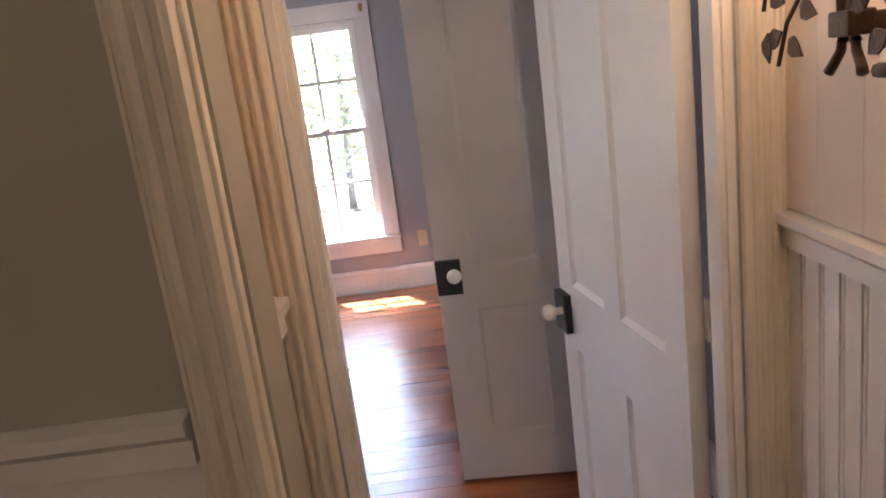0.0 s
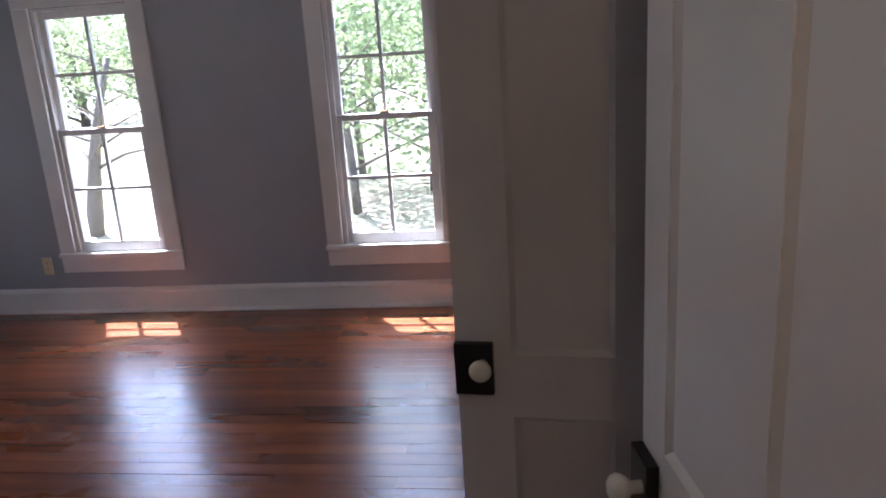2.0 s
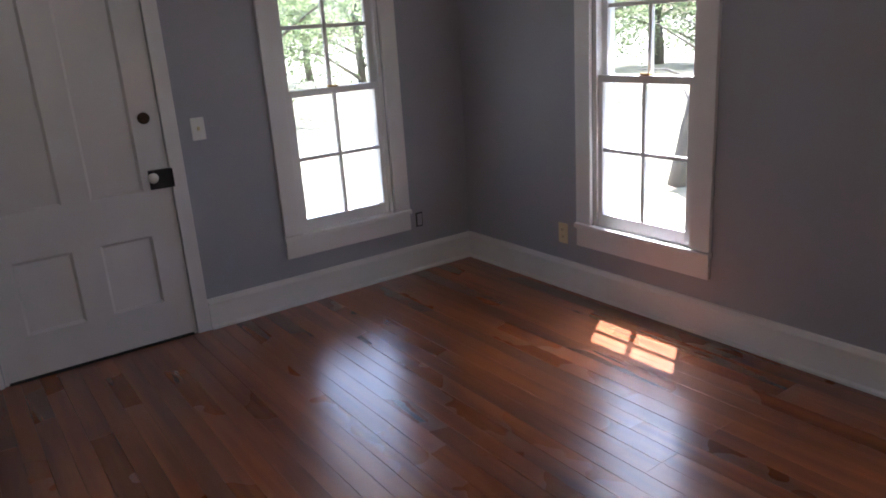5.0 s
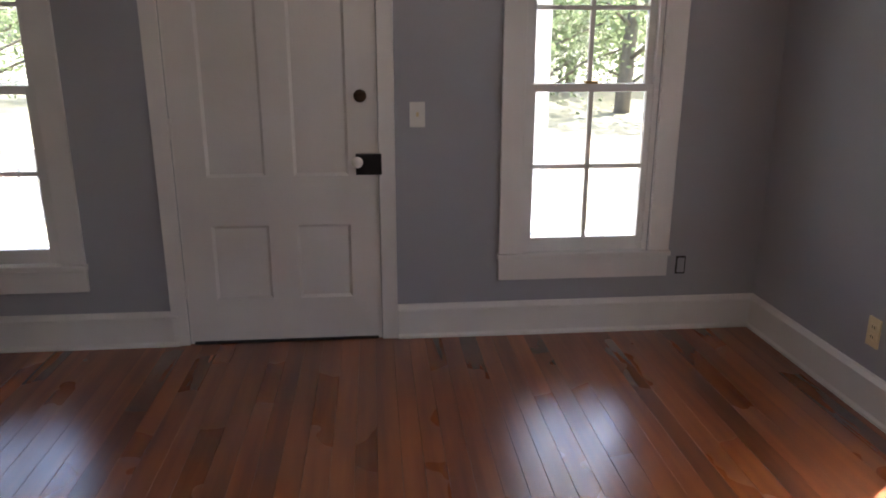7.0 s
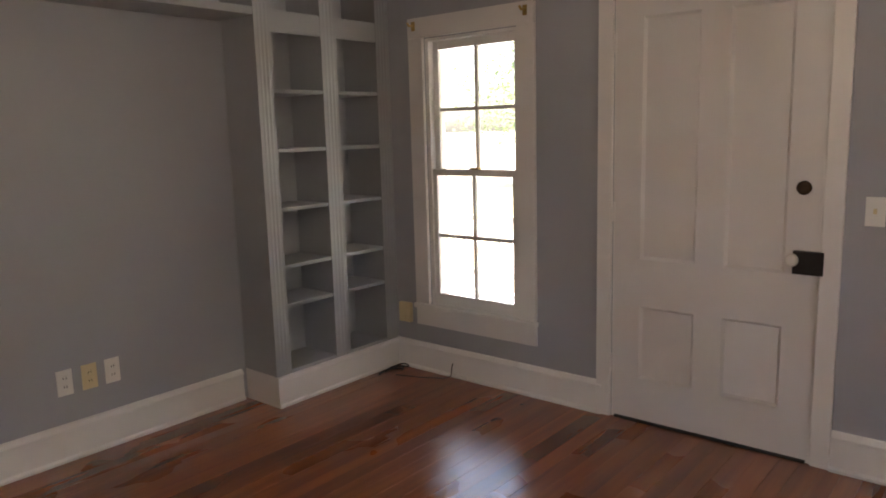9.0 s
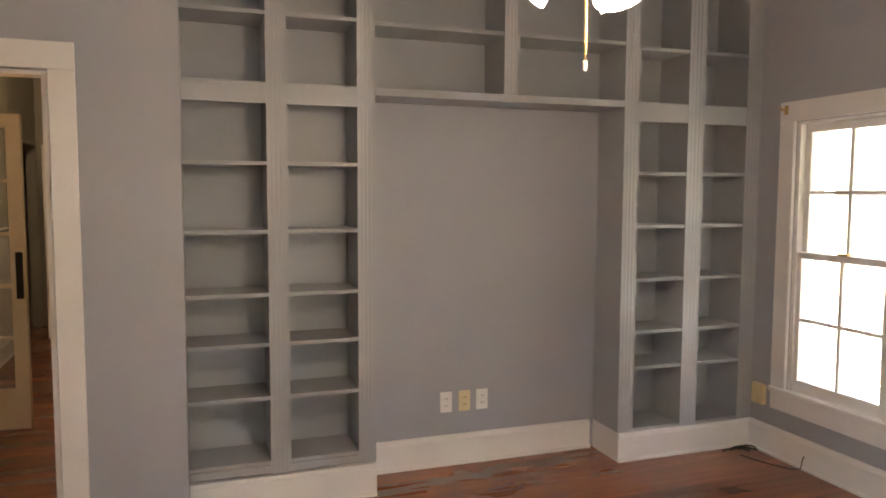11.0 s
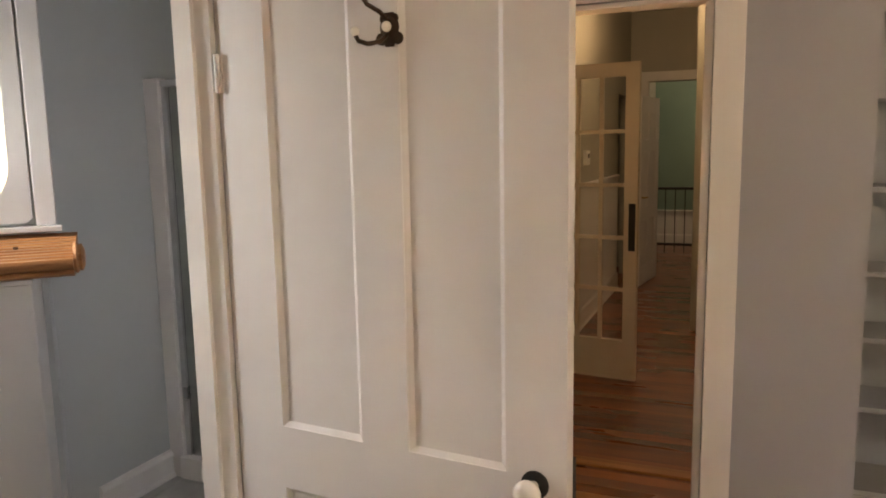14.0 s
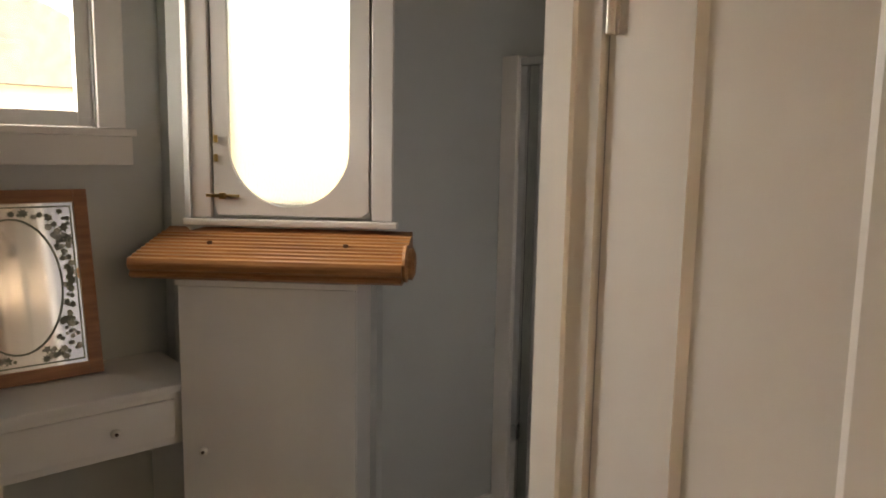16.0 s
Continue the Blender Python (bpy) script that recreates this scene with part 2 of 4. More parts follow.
def prism(bm, section, m, length):
    """Sweeps a closed outline of (across, up) pairs for a length along the x axis of m."""
    a = [bm.verts.new(m @ Vector((0, y, z))) for y, z in section]
    b = [bm.verts.new(m @ Vector((length, y, z))) for y, z in section]
    for i in range(len(section)):
        j = (i + 1) % len(section)
        bm.faces.new((a[i], a[j], b[j], b[i]))
    bm.faces.new(a[::-1])
    bm.faces.new(b)


def mesh_of(bm, name, mat, smooth=False):
    bmesh.ops.recalc_face_normals(bm, faces=bm.faces)
    me = bpy.data.meshes.new(name)
    bm.to_mesh(me)
    bm.free()
    me.materials.append(mat)
    if smooth:
        for p in me.polygons:
            p.use_smooth = True
    return me


def part(name, bm, mat, parent, label="", smooth=False):
    ob = new(name, mesh_of(bm, name, mat, smooth))
    ob.parent = parent
    if label:
        tagged(ob, label)
    return ob


def thing(name, label, category, m=None, group="", kind=""):
    ob = new(name)
    ob.empty_display_size = 0.1
    if m is not None:
        ob.matrix_world = m
    return tagged(ob, label, category, group, kind)


def solid(name, bm, mat, label, category="", kind="structure", smooth=False, m=None):
    ob = new(name, mesh_of(bm, name, mat, smooth))
    if m is not None:
        ob.matrix_world = m
    return tagged(ob, label, category, "", kind)


def wall(name, axis, a0, a1, c0, c1, z0, z1, holes, mat, label):
    """A wall along x or y between a0 and a1, from c0 to c1 thick, with holes (from, to, bottom, top)."""
    bm = bmesh.new()

    def piece(u0, u1, w0, w1):
        if u1 - u0 > 1e-4 and w1 - w0 > 1e-4:
            if axis == "x":
                box(bm, u0, u1, c0, c1, w0, w1)
            else:
                box(bm, c0, c1, u0, u1, w0, w1)
    at = a0
    for h0, h1, b, t in sorted(holes):
        piece(at, h0, z0, z1)
        piece(h0, h1, z0, b)
        piece(h0, h1, t, z1)
        at = h1
    piece(at, a1, z0, z1)
    return solid(name, bm, mat, label, "wall")


TOP = 3.0        # ceiling height
EX = 4.83        # east wall of the room
NY = 4.26        # north wall of the room
DY = 0.34        # room face of the wall with the hall doorway
BY = -0.285      # back of the shelf niche
WIN = dict(z0=0.39, z1=1.95)
OPEN = 0.315     # half the width of a window opening
WX = {"w1": 3.263, "w2": 1.445, "w3": 3.362, "w4": 0.598}

# ---- room shell ----
wall("wall_north", "x", -0.15, EX + 0.12, NY, NY + 0.15, 0, TOP, [(WX["w2"] - OPEN, WX["w2"] + OPEN, WIN["z0"], WIN["z1"]), (WX["w1"] - OPEN, WX["w1"] + OPEN, WIN["z0"], WIN["z1"])], WALL, "grey painted plaster wall with two windows")
wall("wall_west", "y", BY - 0.12, NY, -0.15, 0, 0, TOP, [(WX["w4"] - OPEN, WX["w4"] + OPEN, WIN["z0"], WIN["z1"]), (1.455, 2.37, 0, 2.08), (WX["w3"] - OPEN, WX["w3"] + OPEN, WIN["z0"], WIN["z1"])], WALL, "grey painted plaster wall with a door and windows")
wall("wall_south", "x", 0, 3.27, BY - 0.12, BY, 0, TOP, [], WALL, "grey painted wall behind the shelves")
wall("wall_hall_door", "x", 3.27, EX + 0.12, DY - 0.10, DY, 0, TOP, [(3.75, 4.495, 0, 2.01)], WALL, "grey painted wall round the hall doorway")
wall("wall_jog", "y", BY - 0.12, DY - 0.10, 3.27, 3.36, 0, TOP, [], WALL, "grey painted return wall beside the shelves")
wall("wall_east", "y", DY, NY, EX, EX + 0.11, 0, TOP, [(1.478, 2.304, 0, 2.04)], WALL, "grey painted wall with the bathroom doorway")
bm = bmesh.new()
box(bm, -0.15, 7.1, -8.6, NY + 0.15, TOP, TOP + 0.1)
solid("ceiling", bm, CEIL, "plain white painted ceiling", "ceiling")
bm = bmesh.new()
box(bm, -0.15, EX + 0.12, -8.6, NY + 0.15, -0.12, -0.019)
solid("subfloor", bm, DARK, "dark underlay below the floor boards", "floor")


def baseboard(name, length, m, h=0.172, mat=WHITE):
    """A white board with a moulded cap and a shoe; it runs along x of m, its face towards +y."""
    bm = bmesh.new()
    prism(bm, [(0, 0), (0.03, 0), (0.03, 0.012), (0.02, 0.022), (0.017, h - 0.035), (0.024, h - 0.03), (0.024, h - 0.022), (0.012, h - 0.004), (0, h)], m, length)
    return solid(name, bm, mat, "white painted baseboard with a moulded cap", "baseboard")


baseboard("baseboard_north", EX, pose(EX, NY, 0, 0, 0, 180))
baseboard("baseboard_west", 1.404 - 0.0, pose(0, 1.404, 0, 0, 0, -90))
baseboard("baseboard_west", NY - 2.45, pose(0, NY, 0, 0, 0, -90))
baseboard("baseboard_niche", 2.369 - 0.97, pose(0.97, BY, 0))
baseboard("baseboard_hall_door", 3.66 - 3.27, pose(3.27, DY, 0))
baseboard("baseboard_east", NY - 2.40, pose(EX, 2.40, 0, 0, 0, 90))
baseboard("baseboard_east", 1.37 - DY, pose(EX, DY, 0, 0, 0, 90))


# ---- windows ----
def window(name, m, label, group="room windows", rods=()):
    """A double-hung window, two panes by two in each sash. Local x runs along the wall, +y into the room, z up from the floor."""
    w = thing(name, label, "window", m, group, "structure")
    o, z0, z1, c = OPEN, WIN["z0"], WIN["z1"], 0.108
    bm = bmesh.new()
    box(bm, -o - c, -o - 0.004, 0, 0.022, z0 + 0.03, z1 + 0.004, 0.003)
    box(bm, o + 0.004, o + c, 0, 0.022, z0 + 0.03, z1 + 0.004, 0.003)
    box(bm, -o - c, o + c, 0, 0.024, z1 + 0.005, z1 + 0.115, 0.003)
    part("casing", bm, WHITE, w)
    bm = bmesh.new()
    box(bm, -o - c, o + c, 0.0, 0.020, z0 - 0.105, z0 - 0.003, 0.003)
    part("apron", bm, WHITE, w)
    bm = bmesh.new()
    box(bm, -o - c - 0.008, o + c + 0.008, 0.0, 0.036, z0, z0 + 0.028, 0.006)
    box(bm, -o, o, -0.13, 0.0, z0 + 0.001, z0 + 0.026)
    part("window_sill", bm, WHITE, w)
    bm = bmesh.new()
    for s in (-1, 1):
        box(bm, s * o, s * (o - 0.014), -0.149, -0.001, z0 + 0.028, z1)
        box(bm, s * (o - 0.014), s * (o - 0.024), -0.012, -0.001, z0 + 0.028, z1 - 0.015)
    box(bm, -o + 0.014, o - 0.014, -0.149, -0.001, z1 - 0.015, z1)
    part("window_frame", bm, WHITE, w)
    mid = 1.20
    for nm, b, t, y, low in (("lower_sash", z0 + 0.03, mid + 0.018, -0.030, 0.065), ("upper_sash", mid - 0.018, z1 - 0.016, -0.067, 0.036)):
        bm = bmesh.new()
        e, up = o - 0.016, 0.036 if nm == "lower_sash" else 0.045
        box(bm, -e, -e + 0.036, y - 0.017, y + 0.017, b, t, 0.003)
        box(bm, e - 0.036, e, y - 0.017, y + 0.017, b, t, 0.003)
        box(bm, -e + 0.036, e - 0.036, y - 0.017, y + 0.017, b, b + low, 0.003)
        box(bm, -e + 0.036, e - 0.036, y - 0.017, y + 0.017, t - up, t, 0.003)
        g0, g1 = b + low, t - up
        box(bm, -0.010, 0.010, y - 0.012, y + 0.012, g0, g1, 0.002)
        zc = (g0 + g1) / 2
        box(bm, -e + 0.036, -0.010, y - 0.012, y + 0.012, zc - 0.010, zc + 0.010, 0.002)
        box(bm, 0.010, e - 0.036, y - 0.012, y + 0.012, zc - 0.010, zc + 0.010, 0.002)
        sash = part(nm, bm, WHITE, w)
        for x0, x1 in ((-e + 0.034, -0.009), (0.009, e - 0.034)):
            for p0, p1 in ((g0 - 0.002, zc - 0.009), (zc + 0.009, g1 + 0.002)):
                bm = bmesh.new()
                box(bm, x0, x1, y - 0.002, y + 0.002, p0, p1)
                part("pane", bm, PANE, sash).visible_shadow = False
    bm = bmesh.new()
    box(bm, -0.03, 0.03, -0.045, -0.018, mid + 0.018, mid + 0.03, 0.003)
    part("sash_lock", bm, BRASS, w, "small brass sash lock")
    for s in rods:
        bm = bmesh.new()
        box(bm, s * (o + 0.06) - 0.012, s * (o + 0.06) + 0.012, 0.024, 0.030, z1 + 0.045, z1 + 0.095, 0.002)
        tube(bm, [(s * (o + 0.06), 0.028, z1 + 0.075), (s * (o + 0.06), 0.06, z1 + 0.07), (s * (o + 0.06), 0.075, z1 + 0.085)], 0.006)
        part("rod_bracket", bm, BRASS, w, "small brass curtain rod bracket")
    return w


north = lambda x: pose(x, NY, 0, 0, 0, 180)
west = lambda y: pose(0, y, 0, 0, 0, -90)
window("window_1", north(WX["w1"]), "white four over four sash window beside trees", rods=(-1,))
window("window_2", north(WX["w2"]), "white four over four sash window facing the lawn")
window("window_3", west(WX["w3"]), "white sash window beside the front door")
window("window_4", west(WX["w4"]), "white sash window with brass brackets over the porch", rods=(-1, 1))


# ---- doors ----
def knob_set(parent, x, z, side, t, x0, x1, z0, z1, mat_plate=BLACK):
    """A black box lock with a white porcelain knob on one face of a leaf."""
    bm = bmesh.new()
    y = side * t / 2
    box(bm, x0, x1, min(y, y + side * 0.022), max(y, y + side * 0.022), z0, z1, 0.003)
    lock = part("lock_plate", bm, mat_plate, parent, "black enamelled box lock")
    bm = bmesh.new()
    prof = [(0.012, 0), (0.012, 0.022), (0.02, 0.028), (0.025, 0.036), (0.0265, 0.045), (0.023, 0.054), (0.014, 0.060), (0.004, 0.062)]
    lathe(bm, prof, Matrix.Translation((x, y + side * 0.02, z)) @ Matrix.Rotation(radians(-90 * side), 4, "X"), 20)
    part("knob", bm, PORCELAIN, lock, "white porcelain knob", True)
    return lock


def panel_leaf(ob, w, h, t, cols, rows, mat=DOOR):
    """A leaf in x 0..w, thickness round y = 0, z up; recessed panels at cols x rows."""
    bm = bmesh.new()
    xs = [0] + [v for c in cols for v in c] + [w]
    zs = [0.012] + [v for r in rows for v in r] + [h]
    for i in range(0, len(xs), 2):
        box(bm, xs[i], xs[i + 1], -t / 2, t / 2, zs[0], zs[-1])
    for c0, c1 in cols:
        for i in range(0, len(zs), 2):
            box(bm, c0, c1, -t / 2, t / 2, zs[i], zs[i + 1])
    part("leaf", bm, mat, ob)
    for c0, c1 in cols:
        for r0, r1 in rows:
            bm = bmesh.new()
            box(bm, c0 - 0.001, c1 + 0.001, -0.010, 0.010, r0 - 0.001, r1 + 0.001)
            part("panel", bm, mat, ob)
            bm = bmesh.new()
            for s in (-1, 1):
                o, i, d = s * (t / 2 - 0.002), s * 0.010, 0.013
                for q in ([(c0, r0), (c1, r0), (c1 - d, r0 + d), (c0 + d, r0 + d)], [(c1, r0), (c1, r1), (c1 - d, r1 - d), (c1 - d, r0 + d)],
                          [(c1, r1), (c0, r1), (c0 + d, r1 - d), (c1 - d, r1 - d)], [(c0, r1), (c0, r0), (c0 + d, r0 + d), (c0 + d, r1 - d)]):
                    v = [bm.verts.new((q[0][0], o, q[0][1])), bm.verts.new((q[1][0], o, q[1][1])), bm.verts.new((q[2][0], i, q[2][1])), bm.verts.new((q[3][0], i, q[3][1]))]
                    bm.faces.new(v)
            part("panel_moulding", bm, mat, ob)


def hinge(parent, x, z, side, t, mat=DOOR):
    bm = bmesh.new()
    cyl(bm, (x, side * (t / 2 + 0.006), z - 0.045), (x, side * (t / 2 + 0.006), z + 0.045), 0.007, n=10)
    box(bm, x, x + 0.012, side * t / 2 - 0.001, side * (t / 2) + 0.003 * side, z - 0.045, z + 0.045)
    part("hinge", bm, mat, parent, "butt hinge painted over")


def casing(name, m, w, h, label, c=0.10, flutes=0, mat=WHITE, th=0.02):
    """Casing round an opening 0..w wide and h high; local +y is the face."""
    ob = thing(name, label, "door casing", m, "", "structure")
    for x0, x1 in ((-c, -0.004), (w + 0.004, w + c)):
        bm = bmesh.new()
        box(bm, x0, x1, 0, th, 0, h + 0.004, 0.003)
        for i in range(flutes):
            xc = x0 + (i + 0.5) * (x1 - x0) / flutes
            r = (x1 - x0) / flutes * 0.36
            prism(bm, [(th, -r), (th + r * 0.7, -r * 0.6), (th + r * 0.9, 0), (th + r * 0.7, r * 0.6), (th, r)], Matrix.Translation((xc, 0, 0.18)) @ Matrix.Rotation(radians(-90), 4, "Y"), h - 0.18)
        if flutes:
            box(bm, x0 - 0.004, x1 + 0.004, 0, th + 0.012, 0, 0.18, 0.003)
        part("casing_side", bm, mat, ob)
    bm = bmesh.new()
    box(bm, -c, w + c, 0, th + 0.002, h + 0.005, h + c + 0.01, 0.003)
    part("casing_head", bm, mat, ob)
    return ob


def jamb(name, m, w, h, depth, mat=WHITE, stop=0.045):
    """The lining of an opening; local y runs from 0 (the face) back to -depth."""
    ob = thing(name, "white painted door lining with stops", "door frame", m, "", "structure")
    for nm, q in (("side_jamb", (-0.003, 0.016, -depth, 0, 0, h)), ("side_jamb", (w - 0.016, w + 0.003, -depth, 0, 0, h)), ("head_jamb", (0.016, w - 0.016, -depth, 0, h - 0.016, h + 0.003)),
                  ("door_stop", (0.016, 0.028, -depth + 0.01, -stop, 0, h - 0.016)), ("door_stop", (w - 0.028, w - 0.016, -depth + 0.01, -stop, 0, h - 0.016))):
        bm = bmesh.new()
        box(bm, *q)
        part(nm, bm, mat, ob)
    return ob


# front door in the west wall: local x runs north to south seen from inside
fd = thing("door_1", "closed white four panel front door with black lock", "door", pose(-0.022, 2.362, 0, 0, 0, -90), "", "structure")
panel_leaf(fd, 0.90, 2.05, 0.045, [(0.128, 0.378), (0.505, 0.768)], [(0.22, 0.58), (0.81, 1.92)])
knob_set(fd, 0.086, 0.880, 1, 0.045, -0.024, 0.094, 0.815, 0.912)
bm = bmesh.new()
lathe(bm, [(0.029, 0), (0.029, 0.008), (0.024, 0.014), (0.010, 0.015), (0.004, 0.015)], Matrix.Translation((0.067, 0.0225, 1.17)) @ Matrix.Rotation(radians(-90), 4, "X"), 24)
part("deadbolt", bm, IRON, fd, "round dark metal deadbolt", True)
for z in (0.28, 1.03, 1.82):
    hinge(fd, 0.903, z, 1, 0.045)
casing("front_door_casing", pose(0, 2.37, 0, 0, 0, -90), 0.915, 2.08, "plain white painted front door casing", 0.078)
jamb("front_door_lining", pose(0, 2.37, 0, 0, 0, -90), 0.915, 2.08, 0.15, stop=0.06)
bm = bmesh.new()
box(bm, -0.15, 0.012, 1.472, 2.354, -0.015, 0.012, 0.003)
solid("front_door_threshold", bm, DARK, "dark worn front door threshold", "threshold")

# door to the hall, standing open into the room
ang = math.degrees(math.atan2(0.985, -0.165))
hd = thing("door_2", "open white four panel door to the hall", "door", pose(4.464, 0.387, 0, 0, 0, ang), "", "structure")
panel_leaf(hd, 0.750, 1.99, 0.04, [(0.090, 0.318), (0.420, 0.642)], [(0.20, 0.70), (0.90, 1.87)])
knob_set(hd, 0.687, 0.815, 1, 0.04, 0.662, 0.751, 0.745, 0.865)
for z in (0.25, 1.0, 1.75):
    hinge(hd, -0.012, z, -1, 0.04)
casing("hall_door_casing", pose(3.75, DY, 0), 0.745, 2.01, "white painted doorway casing on the room side", 0.10)
jamb("hall_door_lining", pose(3.75, DY, 0), 0.745, 2.01, 0.10)
casing("hall_door_casing_outer", pose(4.495, DY - 0.10, 0, 0, 0, 180), 0.745, 2.01, "cream fluted doorway casing on the hall side", 0.085, 4, CREAM)

# bathroom door, standing open into the room
bang = math.degrees(math.atan2(0.075, -0.82))
bd = thing("door_3", "open white four panel bathroom door with hook", "door", pose(4.808, 1.466, 0, 0, 0, bang), "", "structure")
panel_leaf(bd, 0.862, 2.01, 0.04, [(0.135, 0.37), (0.495, 0.73)], [(0.20, 0.70), (0.86, 1.895)])
knob_set(bd, 0.795, 0.845, 1, 0.04, 0.772, 0.863, 0.765, 0.893)
for z in (0.25, 1.72):
    hinge(bd, -0.006, z, -1, 0.04)
bm = bmesh.new()
lathe(bm, [(0.010, 0), (0.012, 0.02), (0.022, 0.03), (0.0285, 0.042), (0.029, 0.052), (0.024, 0.062), (0.012, 0.068), (0.003, 0.069)], Matrix.Translation((0.795, -0.022, 0.845)) @ Matrix.Rotation(radians(90), 4, "X"), 20)
part("knob", bm, PORCELAIN, bd, "white porcelain knob", True)
bm = bmesh.new()
lathe(bm, [(0.030, 0), (0.030, 0.004), (0.022, 0.007), (0.004, 0.007)], Matrix.Translation((0.795, -0.0205, 0.845)) @ Matrix.Rotation(radians(90), 4, "X"), 20)
part("rose", bm, BLACK, bd, "black metal rose behind the knob")
bm = bmesh.new()
box(bm, 0.786, 0.804, -0.024, -0.0205, 0.735, 0.775, 0.003)
part("keyhole_cover", bm, PORCELAIN, bd, "small white keyhole cover")
casing("bathroom_door_casing", pose(EX, 1.478, 0, 0, 0, 90), 0.826, 2.04, "white painted bathroom doorway casing", 0.10)
jamb("bathroom_door_lining", pose(EX, 1.478, 0, 0, 0, 90), 0.826, 2.04, 0.11)

# coat hook on the bathroom door
hk = thing("coat_hook", "dark iron coat hook with porcelain tips", "hook", pose(4.808, 1.466, 0, 0, 0, bang) @ pose(0.477, -0.0215, 1.785) @ Matrix.Scale(0.88, 4))
bm = bmesh.new()
lathe(bm, [(0.026, 0), (0.026, 0.004), (0.018, 0.010), (0.004, 0.011)], Matrix.Rotation(radians(90), 4, "X"), 14)
box(bm, -0.013, 0.013, -0.005, 0.0, -0.045, 0.034, 0.002)
for s in (-1, 1):
    cyl(bm, (s * 0.022, 0, -0.026), (s * 0.022, -0.005, -0.026), 0.015, n=12)
    cyl(bm, (s * 0.014, 0, 0.020), (s * 0.014, -0.005, 0.020), 0.011, n=12)
part("back_plate", bm, IRON, hk, "dark iron back plate")
bm = bmesh.new()
tube(bm, [(0, -0.004, -0.012), (-0.014, -0.022, -0.034), (-0.042, -0.032, -0.038), (-0.066, -0.036, -0.030), (-0.074, -0.036, -0.016)], 0.0058)
part("lower_arm", bm, IRON, hk, smooth=True)
bm = bmesh.new()
tube(bm, [(0, -0.004, 0.012), (-0.014, -0.022, 0.034), (-0.036, -0.040, 0.050), (-0.050, -0.055, 0.080), (-0.052, -0.060, 0.118)], 0.0058)
part("upper_arm", bm, IRON, hk, smooth=True)
for p in ((-0.076, -0.036, -0.008), (-0.053, -0.061, 0.126), (0, -0.016, 0.0)):
    bm = bmesh.new()
    bmesh.ops.create_uvsphere(bm, u_segments=14, v_segments=8, radius=0.0125, matrix=Matrix.Translation(p))
    part("tip", bm, PORCELAIN, hk, "white porcelain tip", True)


# ---- built-in shelves ----
def fluted_stile(parent, x0, x1, z0, z1, y=0.0):
    bm = bmesh.new()
    w, n = x1 - x0, 3
    sec = [(y - 0.02, 0), (y, 0)]
    for i in range(n):
        c, r = w * (0.16 + 0.68 * (i + 0.5) / n), w * 0.68 / n * 0.34
        sec += [(y, c - r), (y + 0.0009, c - r * 0.5), (y + 0.0009, c + r * 0.5), (y, c + r)]
    sec += [(y, w), (y - 0.02, w)]
    prism(bm, sec, Matrix.Translation((x1, 0, z0)) @ Matrix.Rotation(radians(-90), 4, "Y"), z1 - z0)
    part("stile", bm, SHELF, parent, "fluted grey painted stile")


def bookcase(label, x0, x1, stiles, levels, rails, foot, top):
    """Open shelves between x0 and x1 from the niche's back to y = 0. stiles: pairs of x; levels: tops of the shelves."""
    b = thing("bookcase", label, "bookcase", pose(0, 0, 0), "built-in bookcases")
    for s0, s1 in stiles:
        fluted_stile(b, s0, s1, foot + 0.0, top)
        bm = bmesh.new()
        lo, hi = (s0, s1) if s1 - s0 < 0.06 else (s0 + 0.004, s1 - 0.004)
        box(bm, lo, hi, BY + 0.004, -0.021, foot, top)
        part("divider", bm, SHELF, b)
    gaps = []
    for (a0, a1), (b0, b1) in zip(stiles, stiles[1:]):
        gaps.append((a1, b0))
    if stiles[-1][1] < x1 - 0.02:
        gaps.append((stiles[-1][1], x1))
    for g0, g1 in gaps:
        for z in levels:
            bm = bmesh.new()
            box(bm, g0 - 0.003, g1 + 0.003, BY + 0.004, -0.006, z - 0.019, z, 0.002)
            part("shelf", bm, SHELF, b)
        for r0, r1 in rails:
            bm = bmesh.new()
            box(bm, g0, g1, -0.018, -0.002, r0, r1, 0.0015)
            part("rail", bm, SHELF, b)
    bm = bmesh.new()
    box(bm, x0, x1, BY + 0.001, BY + 0.0035, foot, top)
    part("back", bm, SHELF, b)
    bm = bmesh.new()
    end = 0.02
    prism(bm, [(BY + 0.01, 0), (0.018, 0), (0.018, 0.014), (0.012, 0.022), (0.010, foot - 0.03), (0.016, foot - 0.024), (0.013, foot - 0.004), (BY + 0.01, foot)], pose(x0, 0, 0), x1 - x0)
    part("plinth", bm, WHITE, b, "white painted plinth with a moulded cap")
    return b


HEAD = 2.78
bookcase("grey painted built-in bookcase with empty shelves", 2.369, 3.268, [(2.369, 2.458), (2.797, 2.893)], (0.24, 0.562, 0.823, 1.066, 1.368, 1.692, 2.062, 2.39), [(0.18, 0.220), (1.962, 2.05), (HEAD - 0.1, HEAD)], 0.175, HEAD)
bookcase("grey painted built-in bookcase beside the window", 0.0, 0.945, [(0.0, 0.105), (0.408, 0.52), (0.845, 0.945)], (0.185, 0.547, 0.757, 1.06, 1.366, 1.668, 2.058, 2.365), [(1.948, 2.046), (HEAD - 0.1, HEAD)], 0.17, HEAD)
bridge = thing("bridge_shelf", "grey painted shelf bridging the two bookcases", "shelf", pose(0, 0, 0), "built-in bookcases")
fluted_stile(bridge, 1.588, 1.676, 2.062, HEAD)
bm = bmesh.new()
